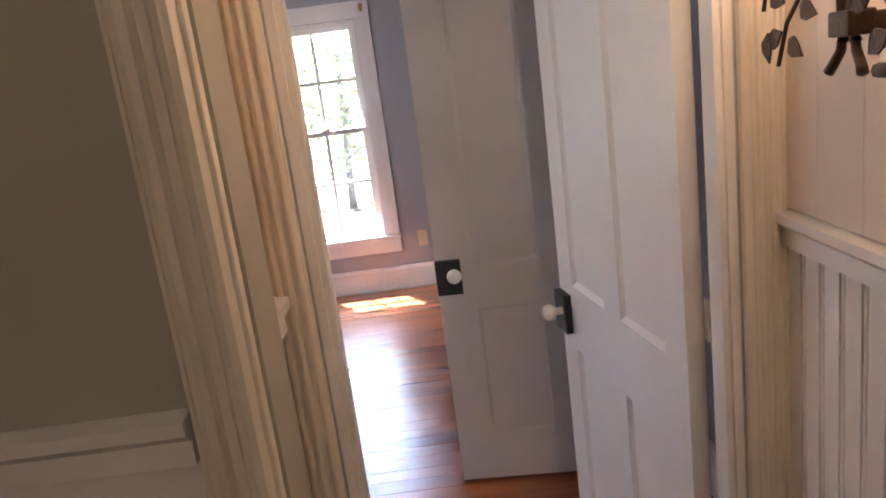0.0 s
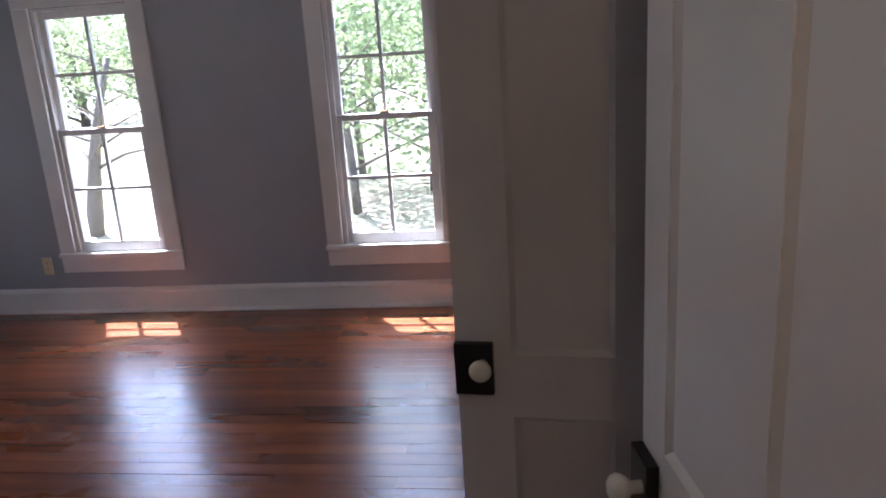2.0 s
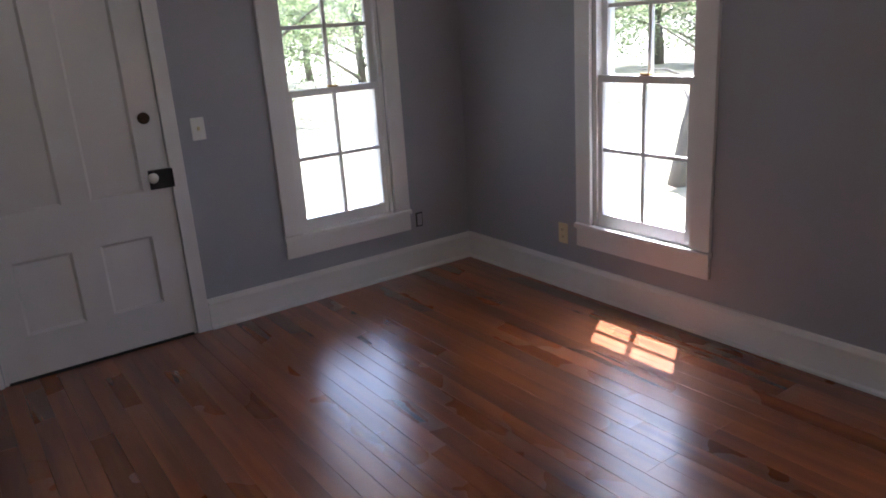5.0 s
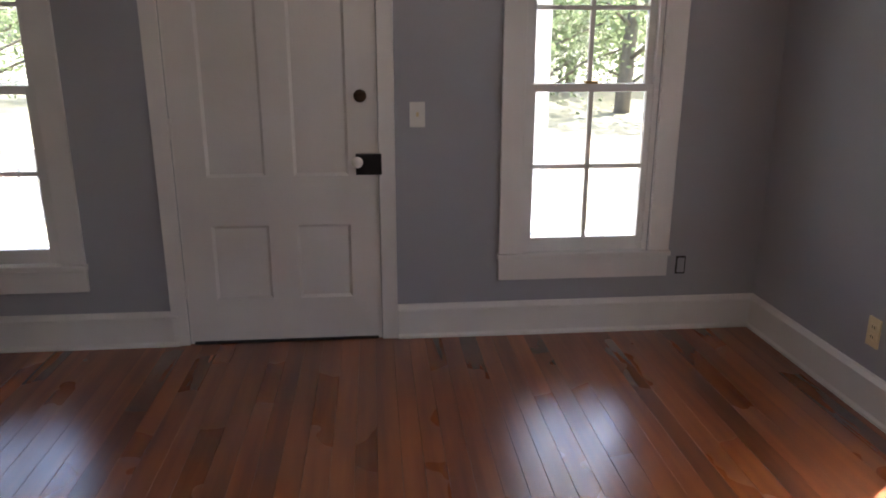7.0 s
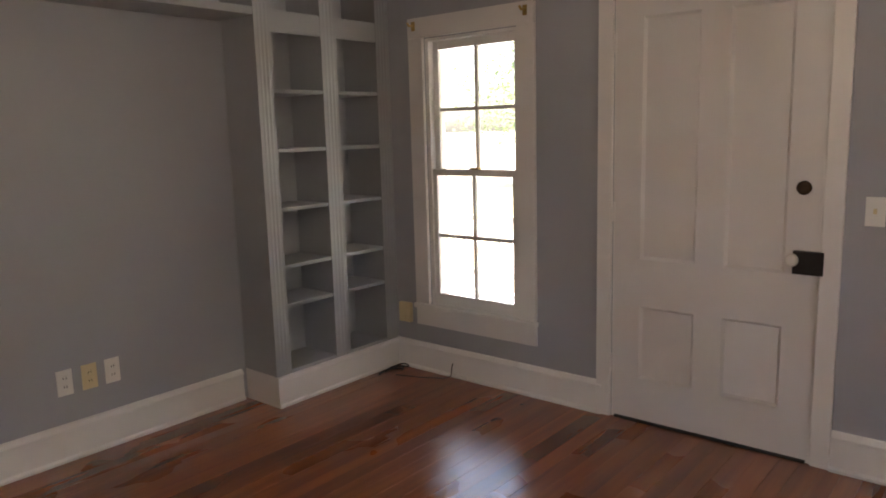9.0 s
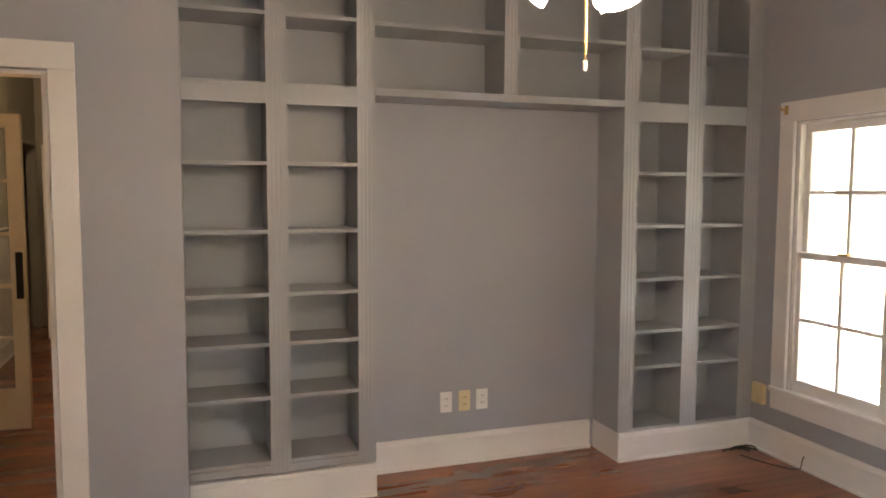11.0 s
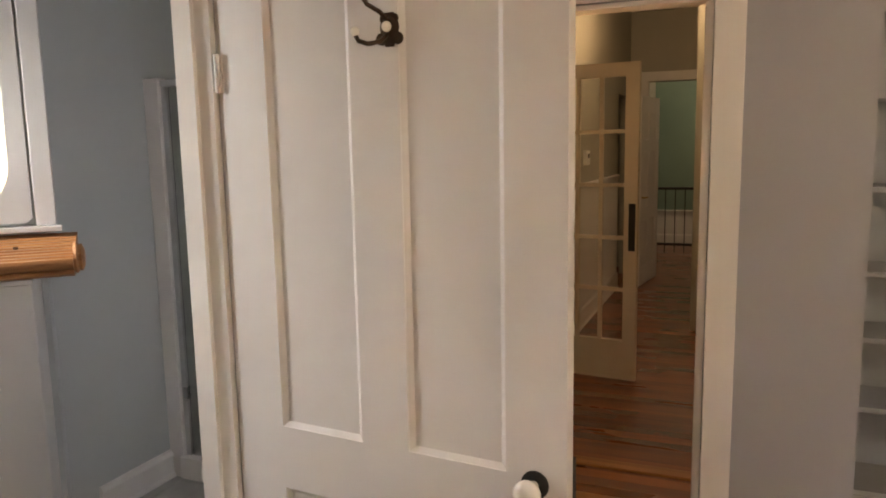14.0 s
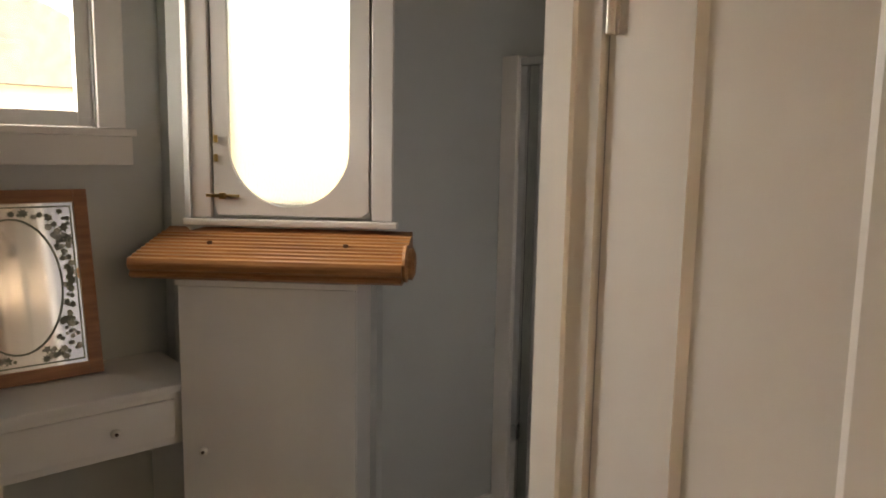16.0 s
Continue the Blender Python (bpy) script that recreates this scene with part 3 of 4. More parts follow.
box(bm, 1.592, 1.672, BY + 0.004, -0.021, 2.066, HEAD)
part("divider", bm, SHELF, bridge)
bm = bmesh.new()
box(bm, 0.947, 2.367, BY + 0.004, 0.0, 2.022, 2.06, 0.003)
part("bottom_board", bm, SHELF, bridge)
for g0, g1 in ((0.947, 1.588), (1.676, 2.367)):
    bm = bmesh.new()
    box(bm, g0, g1, BY + 0.004, -0.006, 2.362, 2.382, 0.002)
    part("shelf", bm, SHELF, bridge)
    bm = bmesh.new()
    box(bm, g0, g1, -0.02, -0.002, HEAD - 0.1, HEAD, 0.002)
    part("rail", bm, SHELF, bridge)
bm = bmesh.new()
box(bm, 0.947, 2.367, BY + 0.001, BY + 0.0035, 2.06, HEAD)
part("back", bm, SHELF, bridge)
bm = bmesh.new()
box(bm, 0.0, 3.268, BY + 0.001, 0.004, HEAD + 0.002, TOP - 0.002)
solid("soffit", bm, WALL, "grey painted soffit above the bookcases", "soffit")


# ---- wall plates ----
def outlet(name, label, m, mat=PLATE, kind="outlet", w=0.07, h=0.118):
    ob = thing(name, label, kind, m, "wall plates")
    bm = bmesh.new()
    box(bm, -w / 2, w / 2, 0, 0.007, -h / 2, h / 2, 0.003)
    plate = part("cover_plate", bm, mat, ob)
    if kind == "switch":
        bm = bmesh.new()
        box(bm, -0.006, 0.006, 0.006, 0.018, -0.008, 0.012, 0.002)
        part("toggle", bm, IVORY, plate)
    else:
        for z in (-0.02, 0.02):
            bm = bmesh.new()
            box(bm, -0.016, 0.016, 0.006, 0.009, z - 0.013, z + 0.013, 0.003)
            part("socket", bm, mat, plate)
            for x in (-0.006, 0.006):
                bm = bmesh.new()
                box(bm, x - 0.0015, x + 0.0015, 0.0088, 0.0096, z - 0.004, z + 0.006)
                part("slot", bm, DARK, plate)
    return ob


outlet("cable_outlet", "white plastic wall plate in the shelf niche", pose(1.893, BY, 0.362))
outlet("wall_outlet", "ivory plastic wall outlet in the shelf niche", pose(1.782, BY, 0.362), IVORY)
outlet("wall_outlet", "white plastic wall outlet in the shelf niche", pose(1.674, BY, 0.362))
outlet("light_switch", "white light switch beside the front door", pose(0, 2.552, 1.085, 0, 0, -90), PLATE, "switch", 0.07, 0.115)
outlet("wall_outlet", "ivory wall outlet beside the window", pose(0.90, NY, 0.33, 0, 0, 180), IVORY)
outlet("wall_outlet", "yellowed wall outlet near the bathroom corner", pose(3.845, NY, 0.36, 0, 0, 180), IVORY)
ob = thing("open_outlet_box", "dark uncovered outlet box in the wall", "outlet", pose(0, 3.86, 0.335, 0, 0, -90), "wall plates")
# flat dark plate on the wall, painting the shade inside the opening
bm = bmesh.new()
box(bm, -0.025, 0.025, 0.001, 0.004, -0.046, 0.046, 0.001)
part("box_opening", bm, DARK, ob)
bm = bmesh.new()
box(bm, -0.018, 0.018, 0.004, 0.010, -0.038, 0.038, 0.003)
part("socket", bm, WALL, ob)
bm = bmesh.new()
box(bm, 0.0, 0.03, 0.036, 0.125, 0.285, 0.405, 0.004)
solid("junction_box", bm, IVORY, "yellowed plastic junction box above the baseboard", "box", kind="")
cb = thing("loose_cable", "black loose cable coil in the corner", "cable", pose(0.10, 0.10, 0))
bm = bmesh.new()
pts = [(0.075 * math.cos(a * 0.5) + 0.004 * a, 0.05 * math.sin(a * 0.5), 0.008 + 0.05 * max(0, math.sin(a * 0.5 + 0.5))) for a in range(26)]
tube(bm, pts, 0.0045, 6)
part("coil", bm, CABLE, cb, smooth=True)
bm = bmesh.new()
tube(bm, [(-0.062, 0.36, 0.09), (-0.05, 0.36, 0.06), (-0.045, 0.358, 0.02), (-0.02, 0.33, 0.006), (0.05, 0.2, 0.006), (0.10, 0.05, 0.007)], 0.003, 6)
part("cable_end", bm, CABLE, cb, smooth=True)
sm = thing("smoke_detector", "round white plastic smoke detector above the doorway", "smoke detector", pose(4.19, DY, 2.232, -90, 0, 0))
bm = bmesh.new()
lathe(bm, [(0.068, 0), (0.070, 0.012), (0.064, 0.026), (0.05, 0.032), (0.004, 0.034)], Matrix.Identity(4), 32)
part("cover", bm, PLATE, sm, smooth=False)
for a in (20, 140, 260):
    bm = bmesh.new()
    box(bm, 0.03 * math.cos(radians(a)) - 0.006, 0.03 * math.cos(radians(a)) + 0.006, 0.03 * math.sin(radians(a)) - 0.003, 0.03 * math.sin(radians(a)) + 0.003, 0.0325, 0.0345)
    part("vent_slot", bm, DARK, sm)

# ---- ceiling fan with lit shades ----
FX, FY, FZ = 2.355, 2.03, 2.0
fan = thing("ceiling_fan", "ceiling fan with lit opal glass shades", "ceiling fan", pose(FX, FY, FZ))
bm = bmesh.new()
cyl(bm, (0, 0, 0.42), (0, 0, TOP - FZ - 0.06), 0.014)
part("down_rod", bm, BRASS, fan)
bm = bmesh.new()
lathe(bm, [(0.02, TOP - FZ - 0.09), (0.06, TOP - FZ - 0.06), (0.075, TOP - FZ - 0.001)], Matrix.Identity(4))
part("canopy", bm, BRASS, fan, smooth=True)
bm = bmesh.new()
lathe(bm, [(0.04, 0.20), (0.10, 0.24), (0.125, 0.30), (0.12, 0.37), (0.05, 0.43), (0.014, 0.44)], Matrix.Identity(4))
part("motor", bm, BRASS, fan, smooth=True)
bm = bmesh.new()
lathe(bm, [(0.03, 0.09), (0.055, 0.11), (0.06, 0.16), (0.035, 0.20)], Matrix.Identity(4))
part("light_fitter", bm, BRASS, fan, smooth=True)
for i in range(5):
    a = radians(72 * i + 20)
    bm = bmesh.new()
    prism(bm, [(-0.062, 0.27), (0.062, 0.285), (0.062, 0.292), (-0.062, 0.277)], Matrix.Rotation(a, 4, "Z") @ Matrix.Translation((0.16, 0, 0)), 0.5)
    part("blade", bm, WHITE, fan)
for i in range(4):
    a = radians(90 * i + 38)
    m = Matrix.Rotation(a, 4, "Z") @ Matrix.Translation((0.075, 0, 0.13)) @ Matrix.Rotation(radians(180 - 52), 4, "Y")
    bm = bmesh.new()
    lathe(bm, [(0.022, 0.0), (0.03, 0.02), (0.045, 0.05), (0.058, 0.09), (0.068, 0.12), (0.072, 0.135), (0.055, 0.118), (0.03, 0.06), (0.01, 0.02)], m, 24)
    part("shade", bm, SHADE, fan, "lit opal glass shade", True)
for x, y, z0 in ((0.02, 0.0, -0.15), (-0.015, 0.012, -0.02)):
    bm = bmesh.new()
    n = int((0.09 - z0) / 0.006)
    for i in range(n):
        cz = z0 + i * 0.006
        bmesh.ops.create_icosphere(bm, subdivisions=1, radius=0.0036, matrix=Matrix.Translation((x, y, cz)))
    part("pull_chain", bm, BRASS, fan, "beaded brass pull chain")
    bm = bmesh.new()
    cyl(bm, (x, y, z0 - 0.022), (x, y, z0), 0.0045, 0.006, 10)
    part("chain_pull", bm, PORCELAIN, fan)
bulb_lamp("fan_lamp", (FX, FY, FZ - 0.06), 1.1, 0.08, (1.0, 0.80, 0.58))

# ---- hall ----
HXE, HXW = 4.87, 3.68
PXE = 4.58
wall("wall_hall_east", "y", -8.4, -0.36, HXE, HXE + 0.10, 0, TOP, [(-2.62, -1.82, 0, 2.1), (-5.75, -4.95, 0, 2.05)], TAUPE, "hall wall painted taupe above white wainscot")
wall("wall_passage_west", "y", -0.10, DY - 0.10, HXW - 0.08, HXW, 0, TOP, [], PEACH, "peach painted side wall of the short passage")
wall("wall_passage_east", "y", -0.36, DY - 0.10, PXE, HXE + 0.10, 0, TOP, [], TAUPE, "thick side wall of the short passage")
wall("wall_hall_opening", "x", 3.36, HXW + 0.085, -0.20, -0.10, 0, TOP, [], TAUPE, "taupe painted hall wall beside the opening")
wall("wall_hall_west", "y", -8.4, BY - 0.12, 3.27, 3.36, 0, TOP, [], TAUPE, "taupe painted hall side wall")
wall("wall_hall_far", "x", 3.36, HXE, -5.9, -5.78, 0, TOP, [(3.66, 4.66, 0, 2.22)], TAUPE, "taupe hall end wall with a wide opening")
wall("wall_hall_inner", "y", -5.78, -3.2, 3.9, 4.0, 0, TOP, [], TAUPE, "taupe painted inner hall wall")
wall("wall_green_room", "x", 3.36, HXE, -8.5, -8.4, 0, TOP, [], GREEN, "sage green wall of the farther room")
# closing box added beyond the side doorways; keeps outdoor light off the hall
wall("wall_side_closing", "y", -6.3, -0.72, HXE + 1.2, HXE + 1.3, 0, TOP, [], TAUPE, "added taupe wall closing the hall's side doorways")
wall("wall_side_closing_end", "x", HXE + 0.1, HXE + 1.2, -0.82, -0.72, 0, TOP, [], TAUPE, "added taupe end wall of the closing box")
wall("wall_side_closing_end", "x", HXE + 0.1, HXE + 1.2, -6.3, -6.2, 0, TOP, [], TAUPE, "added taupe end wall of the closing box")
bm = bmesh.new()
box(bm, HXE, HXE + 1.3, -6.3, -0.72, -0.12, -0.001)
solid("side_room_floor", bm, FLOOR, "added dark red wood floor of the closing box", "floor")
casing("hall_opening_casing", pose(HXE - 0.02, -0.20, 0, 0, 0, 180), HXE - HXW - 0.105, 2.3, "cream fluted casing of the hall opening", 0.088, 2, CREAM)
casing("far_opening_casing", pose(3.66, -5.78, 0), 1.0, 2.22, "white casing of the far hall opening", 0.1)
# wainscot: boards, cap and base
def wainscot(name, length, m, h=1.20, bead=True):
    ob = thing(name, "white beadboard wainscot with a moulded cap", "wainscot", m, "", "structure")
    bm = bmesh.new()
    prism(bm, [(0, h - 0.05), (0.020, h - 0.05), (0.018, h - 0.02), (0.032, h - 0.008), (0.032, h + 0.008), (0, h + 0.012)], Matrix.Identity(4), length)
    part("wainscot_cap", bm, WHITE, ob)
    bm = bmesh.new()
    prism(bm, [(0, 0), (0.03, 0), (0.03, 0.012), (0.022, 0.02), (0.022, 0.15), (0.012, 0.165), (0, 0.168)], Matrix.Identity(4), length)
    part("wainscot_base", bm, WHITE, ob)
    step = 0.058 if bead else 0.5
    n = max(1, int(round(length / step)))
    for i in range(n):
        x0, x1 = i * length / n, (i + 1) * length / n
        bm = bmesh.new()
        if bead:
            box(bm, x0 + 0.002, x1 - 0.014, 0, 0.011, 0.165, h - 0.05, 0.002)
            cyl(bm, (x1 - 0.008, 0.007, 0.165), (x1 - 0.008, 0.007, h - 0.05), 0.0055, n=8)
        else:
            box(bm, x0, x1, 0, 0.006, 0.165, h - 0.05)
            box(bm, x0 + 0.06, x1 - 0.06, 0.006, 0.014, 0.24, h - 0.12, 0.004)
        part("board" if bead else "panel", bm, WHITE, ob)
    return ob


wainscot("wainscot_hall_east", 1.38, pose(HXE, -1.76, 0, 0, 0, 90))
wainscot("wainscot_passage_east", 0.58, pose(PXE, -0.35, 0, 0, 0, 90), 1.235)
wainscot("wainscot_hall_east", 2.2, pose(HXE, -4.90, 0, 0, 0, 90))
wainscot("wainscot_passage", 0.33, pose(HXW, 0.235, 0, 0, 0, -90), bead=False)
wainscot("wainscot_opening", 0.30, pose(3.672, -0.20, 0, 0, 0, 180), bead=False)
boards = thing("wall_boards", "cream painted vertical boards above the wainscot", "wall boards", pose(PXE, -0.36, 0, 0, 0, 90), "", "structure")
for i in range(5):
    bm = bmesh.new()
    box(bm, i * 0.1195, i * 0.1195 + 0.1193, 0, 0.012, 1.25, TOP - 0.01, 0.001)
    part("board", bm, STRIPE, boards)

# wrought iron sconce with leaves
sc = thing("wall_sconce", "dark wrought iron sconce with leafy scrolls", "sconce", pose(PXE - 0.012, -0.095, 1.54, 0, 0, 90))
bm = bmesh.new()
for s in (-1, 1):
    tube(bm, [(s * 0.012, 0.075, -0.02), (s * 0.010, 0.075, 0.0), (s * 0.014, 0.075, 0.04), (s * 0.04, 0.085, 0.085), (s * 0.085, 0.095, 0.10)], 0.0085)
part("stem", bm, IRON, sc, smooth=True)
bm = bmesh.new()
box(bm, -0.022, 0.022, 0.055, 0.09, -0.014, 0.016, 0.004)
box(bm, -0.012, 0.012, 0.0, 0.06, -0.012, 0.012, 0.003)
part("collar", bm, IRON, sc)
for s in (-1, 1):
    if s < 0:
        bm = bmesh.new()
        tube(bm, [(-0.075 + 0.062 * math.cos(a), 0.08, 0.008 + 0.062 * math.sin(a)) for a in [radians(d) for d in range(-20, 300, 20)]], 0.0085)
        part("scroll", bm, IRON, sc, smooth=True)
    bm = bmesh.new()
    tube(bm, [(s * 0.012, 0.076, -0.01), (s * 0.016, 0.076, -0.03), (s * 0.030, 0.078, -0.048), (s * 0.036, 0.080, -0.056)], 0.0055, 8, 1.3)
    part("foot", bm, IRON, sc, smooth=True)
    bm = bmesh.new()
    tw = [(s * 0.03, 0.085, 0.075), (s * 0.07, 0.09, 0.055), (s * 0.11, 0.095, 0.01), (s * 0.135, 0.095, -0.045)]
    tube(bm, tw, 0.003)
    tube(bm, [(s * 0.05, 0.09, 0.095), (s * 0.10, 0.095, 0.10), (s * 0.15, 0.10, 0.075), (s * 0.165, 0.10, 0.03)], 0.003)
    tube(bm, [(s * 0.08, 0.09, 0.115), (s * 0.14, 0.095, 0.12), (s * 0.19, 0.10, 0.105)], 0.003)
    part("twig", bm, IRON, sc, smooth=True)
    for x, z, a in ((0.075, 0.03, 200), (0.10, 0.055, 20), (0.105, -0.01, 215), (0.125, 0.0, 330), (0.13, 0.10, 60), (0.12, 0.075, 225), (0.165, 0.0, 265), (0.155, 0.05, 200), (0.205, 0.105, 5), (0.165, 0.13, 60), (0.05, 0.13, 100)):
        bm = bmesh.new()
        c, si = math.cos(radians(a)), math.sin(radians(a))
        L, W = 0.042, 0.015
        top = [(0, 0), (0.3 * L, W * 0.85), (0.6 * L, W * 0.8), (L, 0), (0.6 * L, -W * 0.8), (0.3 * L, -W * 0.85)]
        f = [bm.verts.new((s * (x + c * u - si * v), 0.096 + 0.25 * abs(v), z + si * u + c * v)) for u, v in top]
        g = [bm.verts.new(v.co + Vector((0, -0.003, 0))) for v in f]
        bm.faces.new(f)
        bm.faces.new(g[::-1])
        for i in range(6):
            bm.faces.new((f[i], f[(i + 1) % 6], g[(i + 1) % 6], g[i]))
        part("leaf", bm, IRON, sc)
for s in (-1, 1):
    bm = bmesh.new()
    lathe(bm, [(0.004, 0.11), (0.022, 0.115), (0.026, 0.13), (0.014, 0.135), (0.012, 0.26)], Matrix.Translation((s * 0.085, 0.095, 0)), 16)
    part("candle_cup", bm, IRON, sc, smooth=True)
    bm = bmesh.new()
    lathe(bm, [(0.006, 0.26), (0.016, 0.285), (0.015, 0.31), (0.003, 0.345)], Matrix.Translation((s * 0.085, 0.095, 0)), 14)
    part("bulb", bm, BULB, sc, "lit candle bulb", True)
bulb_lamp("sconce_lamp", (PXE - 0.18, -0.06, 1.86), 0.40, 0.05, (1.0, 0.60, 0.28))

# ceiling lamp over the corridor, unseen and added as warm fill for the hall
hl = thing("hall_ceiling_lamp", "added unseen hall ceiling lamp with opal shade", "ceiling lamp", pose(4.3, -2.9, TOP))
bm = bmesh.new()
lathe(bm, [(0.004, -0.16), (0.09, -0.145), (0.14, -0.10), (0.15, -0.05), (0.13, -0.02)], Matrix.Identity(4))
part("shade", bm, BULB, hl, smooth=True)
bm = bmesh.new()
lathe(bm, [(0.135, -0.02), (0.14, -0.001)], Matrix.Identity(4))
part("base", bm, BRASS, hl)
bulb_lamp("hall_fill", (4.3, -2.9, TOP - 0.25), 0.95, 0.12, (1.0, 0.74, 0.47))
# added fill without a fixture; brightens the green room and hall end
bulb_lamp("far_room_fill", (3.6, -7.2, TOP - 0.3), 1.0, 0.15, (1.0, 0.85, 0.68))

# glazed door standing out into the hall
gd = thing("french_door", "open cream fifteen pane glazed door", "door", pose(4.855, -1.80, 0, 0, 0, 173), "", "structure")
GW, GH = 0.62, 2.03
bm = bmesh.new()
box(bm, 0, 0.075, -0.02, 0.02, 0.012, GH)
box(bm, GW - 0.085, GW, -0.02, 0.02, 0.012, GH)
box(bm, 0.075, GW - 0.085, -0.02, 0.02, 0.012, 0.27)
box(bm, 0.075, GW - 0.085, -0.02, 0.02, GH - 0.085, GH)
x0, x1, z0, z1 = 0.075, GW - 0.085, 0.27, GH - 0.085
for i in (1, 2):
    xc = x0 + (x1 - x0) * i / 3
    box(bm, xc - 0.012, xc + 0.012, -0.014, 0.014, z0, z1)
for j in range(1, 5):
    zc = z0 + (z1 - z0) * j / 5
    box(bm, x0, x1, -0.013, 0.013, zc - 0.012, zc + 0.012)
part("leaf", bm, CREAM, gd)
for i in range(3):
    for j in range(5):
        bm = bmesh.new()
        box(bm, x0 + (x1 - x0) * i / 3 + 0.01, x0 + (x1 - x0) * (i + 1) / 3 - 0.01, -0.002, 0.002, z0 + (z1 - z0) * j / 5 + 0.01, z0 + (z1 - z0) * (j + 1) / 5 - 0.01)
        part("pane", bm, PANE, gd)
bm = bmesh.new()
box(bm, GW - 0.055, GW - 0.012, -0.024, -0.019, 0.86, 1.16, 0.002)
box(bm, GW - 0.055, GW - 0.012, 0.019, 0.024, 0.86, 1.16, 0.002)
part("push_plate", bm, BLACK, gd, "tall dark push plate")
casing("glazed_door_casing", pose(HXE, -2.62, 0, 0, 0, 90), 0.80, 2.1, "cream casing of the glazed doorway", 0.1, 0, CREAM)
# shut door in the side doorway behind the glazed door
sd = thing("door_6", "shut cream four panel door off the hall", "door", pose(HXE + 0.06, -2.615, 0, 0, 0, 90), "", "structure")
panel_leaf(sd, 0.79, 2.08, 0.04, [(0.11, 0.34), (0.45, 0.68)], [(0.20, 0.74), (0.92, 1.96)], CREAM)
# six panel door farther down the hall
pd = thing("door_4", "ajar white six panel door far down the hall", "door", pose(4.545, -5.64, 0, 0, 0, 82), "", "structure")
panel_leaf(pd, 0.74, 2.02, 0.04, [(0.11, 0.32), (0.42, 0.63)], [(0.2, 0.72), (0.86, 1.45), (1.56, 1.86)], WHITE)
bm = bmesh.new()
tube(bm, [(0.68, 0.02, 0.96), (0.68, 0.06, 0.96), (0.60, 0.065, 0.96)], 0.009)
part("handle", bm, BRASS, pd, "brass lever handle", True)
# wall plates in the hall
outlet("light_switch", "white hall light switch above the wainscot", pose(HXE, -1.45, 1.38, 0, 0, 90), PLATE, "switch", 0.075, 0.12)
th = thing("thermostat", "white thermostat with a dark display", "thermostat", pose(HXE, -3.2, 1.42, 0, 0, 90))
bm = bmesh.new()
box(bm, -0.07, 0.07, 0, 0.03, -0.06, 0.06, 0.005)
part("housing", bm, PLATE, th)
bm = bmesh.new()
box(bm, -0.03, 0.03, 0.03, 0.032, 0.0, 0.035)
part("display", bm, DARK, th)
for y0, y1 in ((-0.47, -0.39), (-0.10, -0.03)):
    bm = bmesh.new()
    box(bm, HXW + 0.035, PXE - 0.032, y0, y1, -0.005, 0.012, 0.005)
    solid("threshold", bm, TREAD, "worn light wood threshold strip", "threshold")
# stair rail in the green room
sr = thing("stair_rail", "black iron railing in the farther room", "railing", pose(0, 0, 0))
for z in (0.90, 0.12):
    bm = bmesh.new()
    box(bm, 3.4, HXE - 0.02, -7.62, -7.58, z - 0.018, z + 0.018, 0.004)
    part("rail", bm, BLACK, sr)
for i in range(11):
    bm = bmesh.new()
    cyl(bm, (3.45 + i * 0.13, -7.6, 0.0), (3.45 + i * 0.13, -7.6, 0.89), 0.007, n=8)
    part("baluster", bm, BLACK, sr)
wainscot("wainscot_green_room", 1.48, pose(HXE - 1.5, -8.4, 0, 0, 0, 0), 0.52, False)

# ---- bathroom ----
BXE, BWY = 6.68, 2.04
wall("wall_bath_east", "y", 1.40, 3.3, BXE, BXE + 0.12, 0, TOP, [(BWY - 0.36, BWY + 0.36, 1.56, 2.36)], BATHWALL, "grey painted bathroom wall with a window")
wall("wall_bath_north", "x", EX + 0.12, BXE + 0.12, 3.3, 3.4, 0, TOP, [], BATHWALL, "grey painted bathroom end wall")
wall("wall_bath_south", "x", EX + 0.12, 6.22, -0.6, -0.5, 0, TOP, [], BATHWALL, "grey painted wall behind the shower")
wall("wall_bath_jog", "y", -0.5, 0.95, 6.13, 6.22, 0, TOP, [], BATHWALL, "grey painted wall beside the shower")
bm = bmesh.new()
box(bm, EX + 0.12, BXE + 0.1, -0.6, 3.4, -0.12, -0.019)
solid("bath_subfloor", bm, DARK, "dark underlay of the bathroom floor", "floor")
wall("wall_bath_return", "x", 6.44, BXE, 1.40, 1.47, 0, TOP, [], BATHWALL, "short grey painted return wall beside the window")
baseboard("baseboard_bath", 0.42, pose(6.13, 0.38, 0, 0, 0, 90), 0.13)

# diagonal corner unit: local x runs along its front, +y out of it
UM = pose(5.87, 1.22, 0, 0, 0, 45)
UW, UB = 0.53, -0.26
bm = bmesh.new()
v = [(-0.02, -0.05), (-0.02, -0.42), (0.62, -0.42), (0.62, -0.05)]
# wall behind the cabinet with a hole for the oval window
for x0, x1, z0, z1 in ((-0.02, 0.03, 0, TOP), (0.49, 0.66, 0, TOP), (0.03, 0.49, 0, 1.325), (0.03, 0.49, 2.16, TOP)):
    box(bm, x0, x1, UB - 0.10, UB, z0, z1)
box(bm, -0.02, 0.03, -0.62, UB - 0.10, 0, TOP)
solid("wall_diagonal", bm, BATHWALL, "grey painted diagonal wall in the bathroom corner", "wall", m=UM)
cab = thing("corner_cabinet", "white painted corner cabinet with a plain door", "cabinet", UM)
bm = bmesh.new()
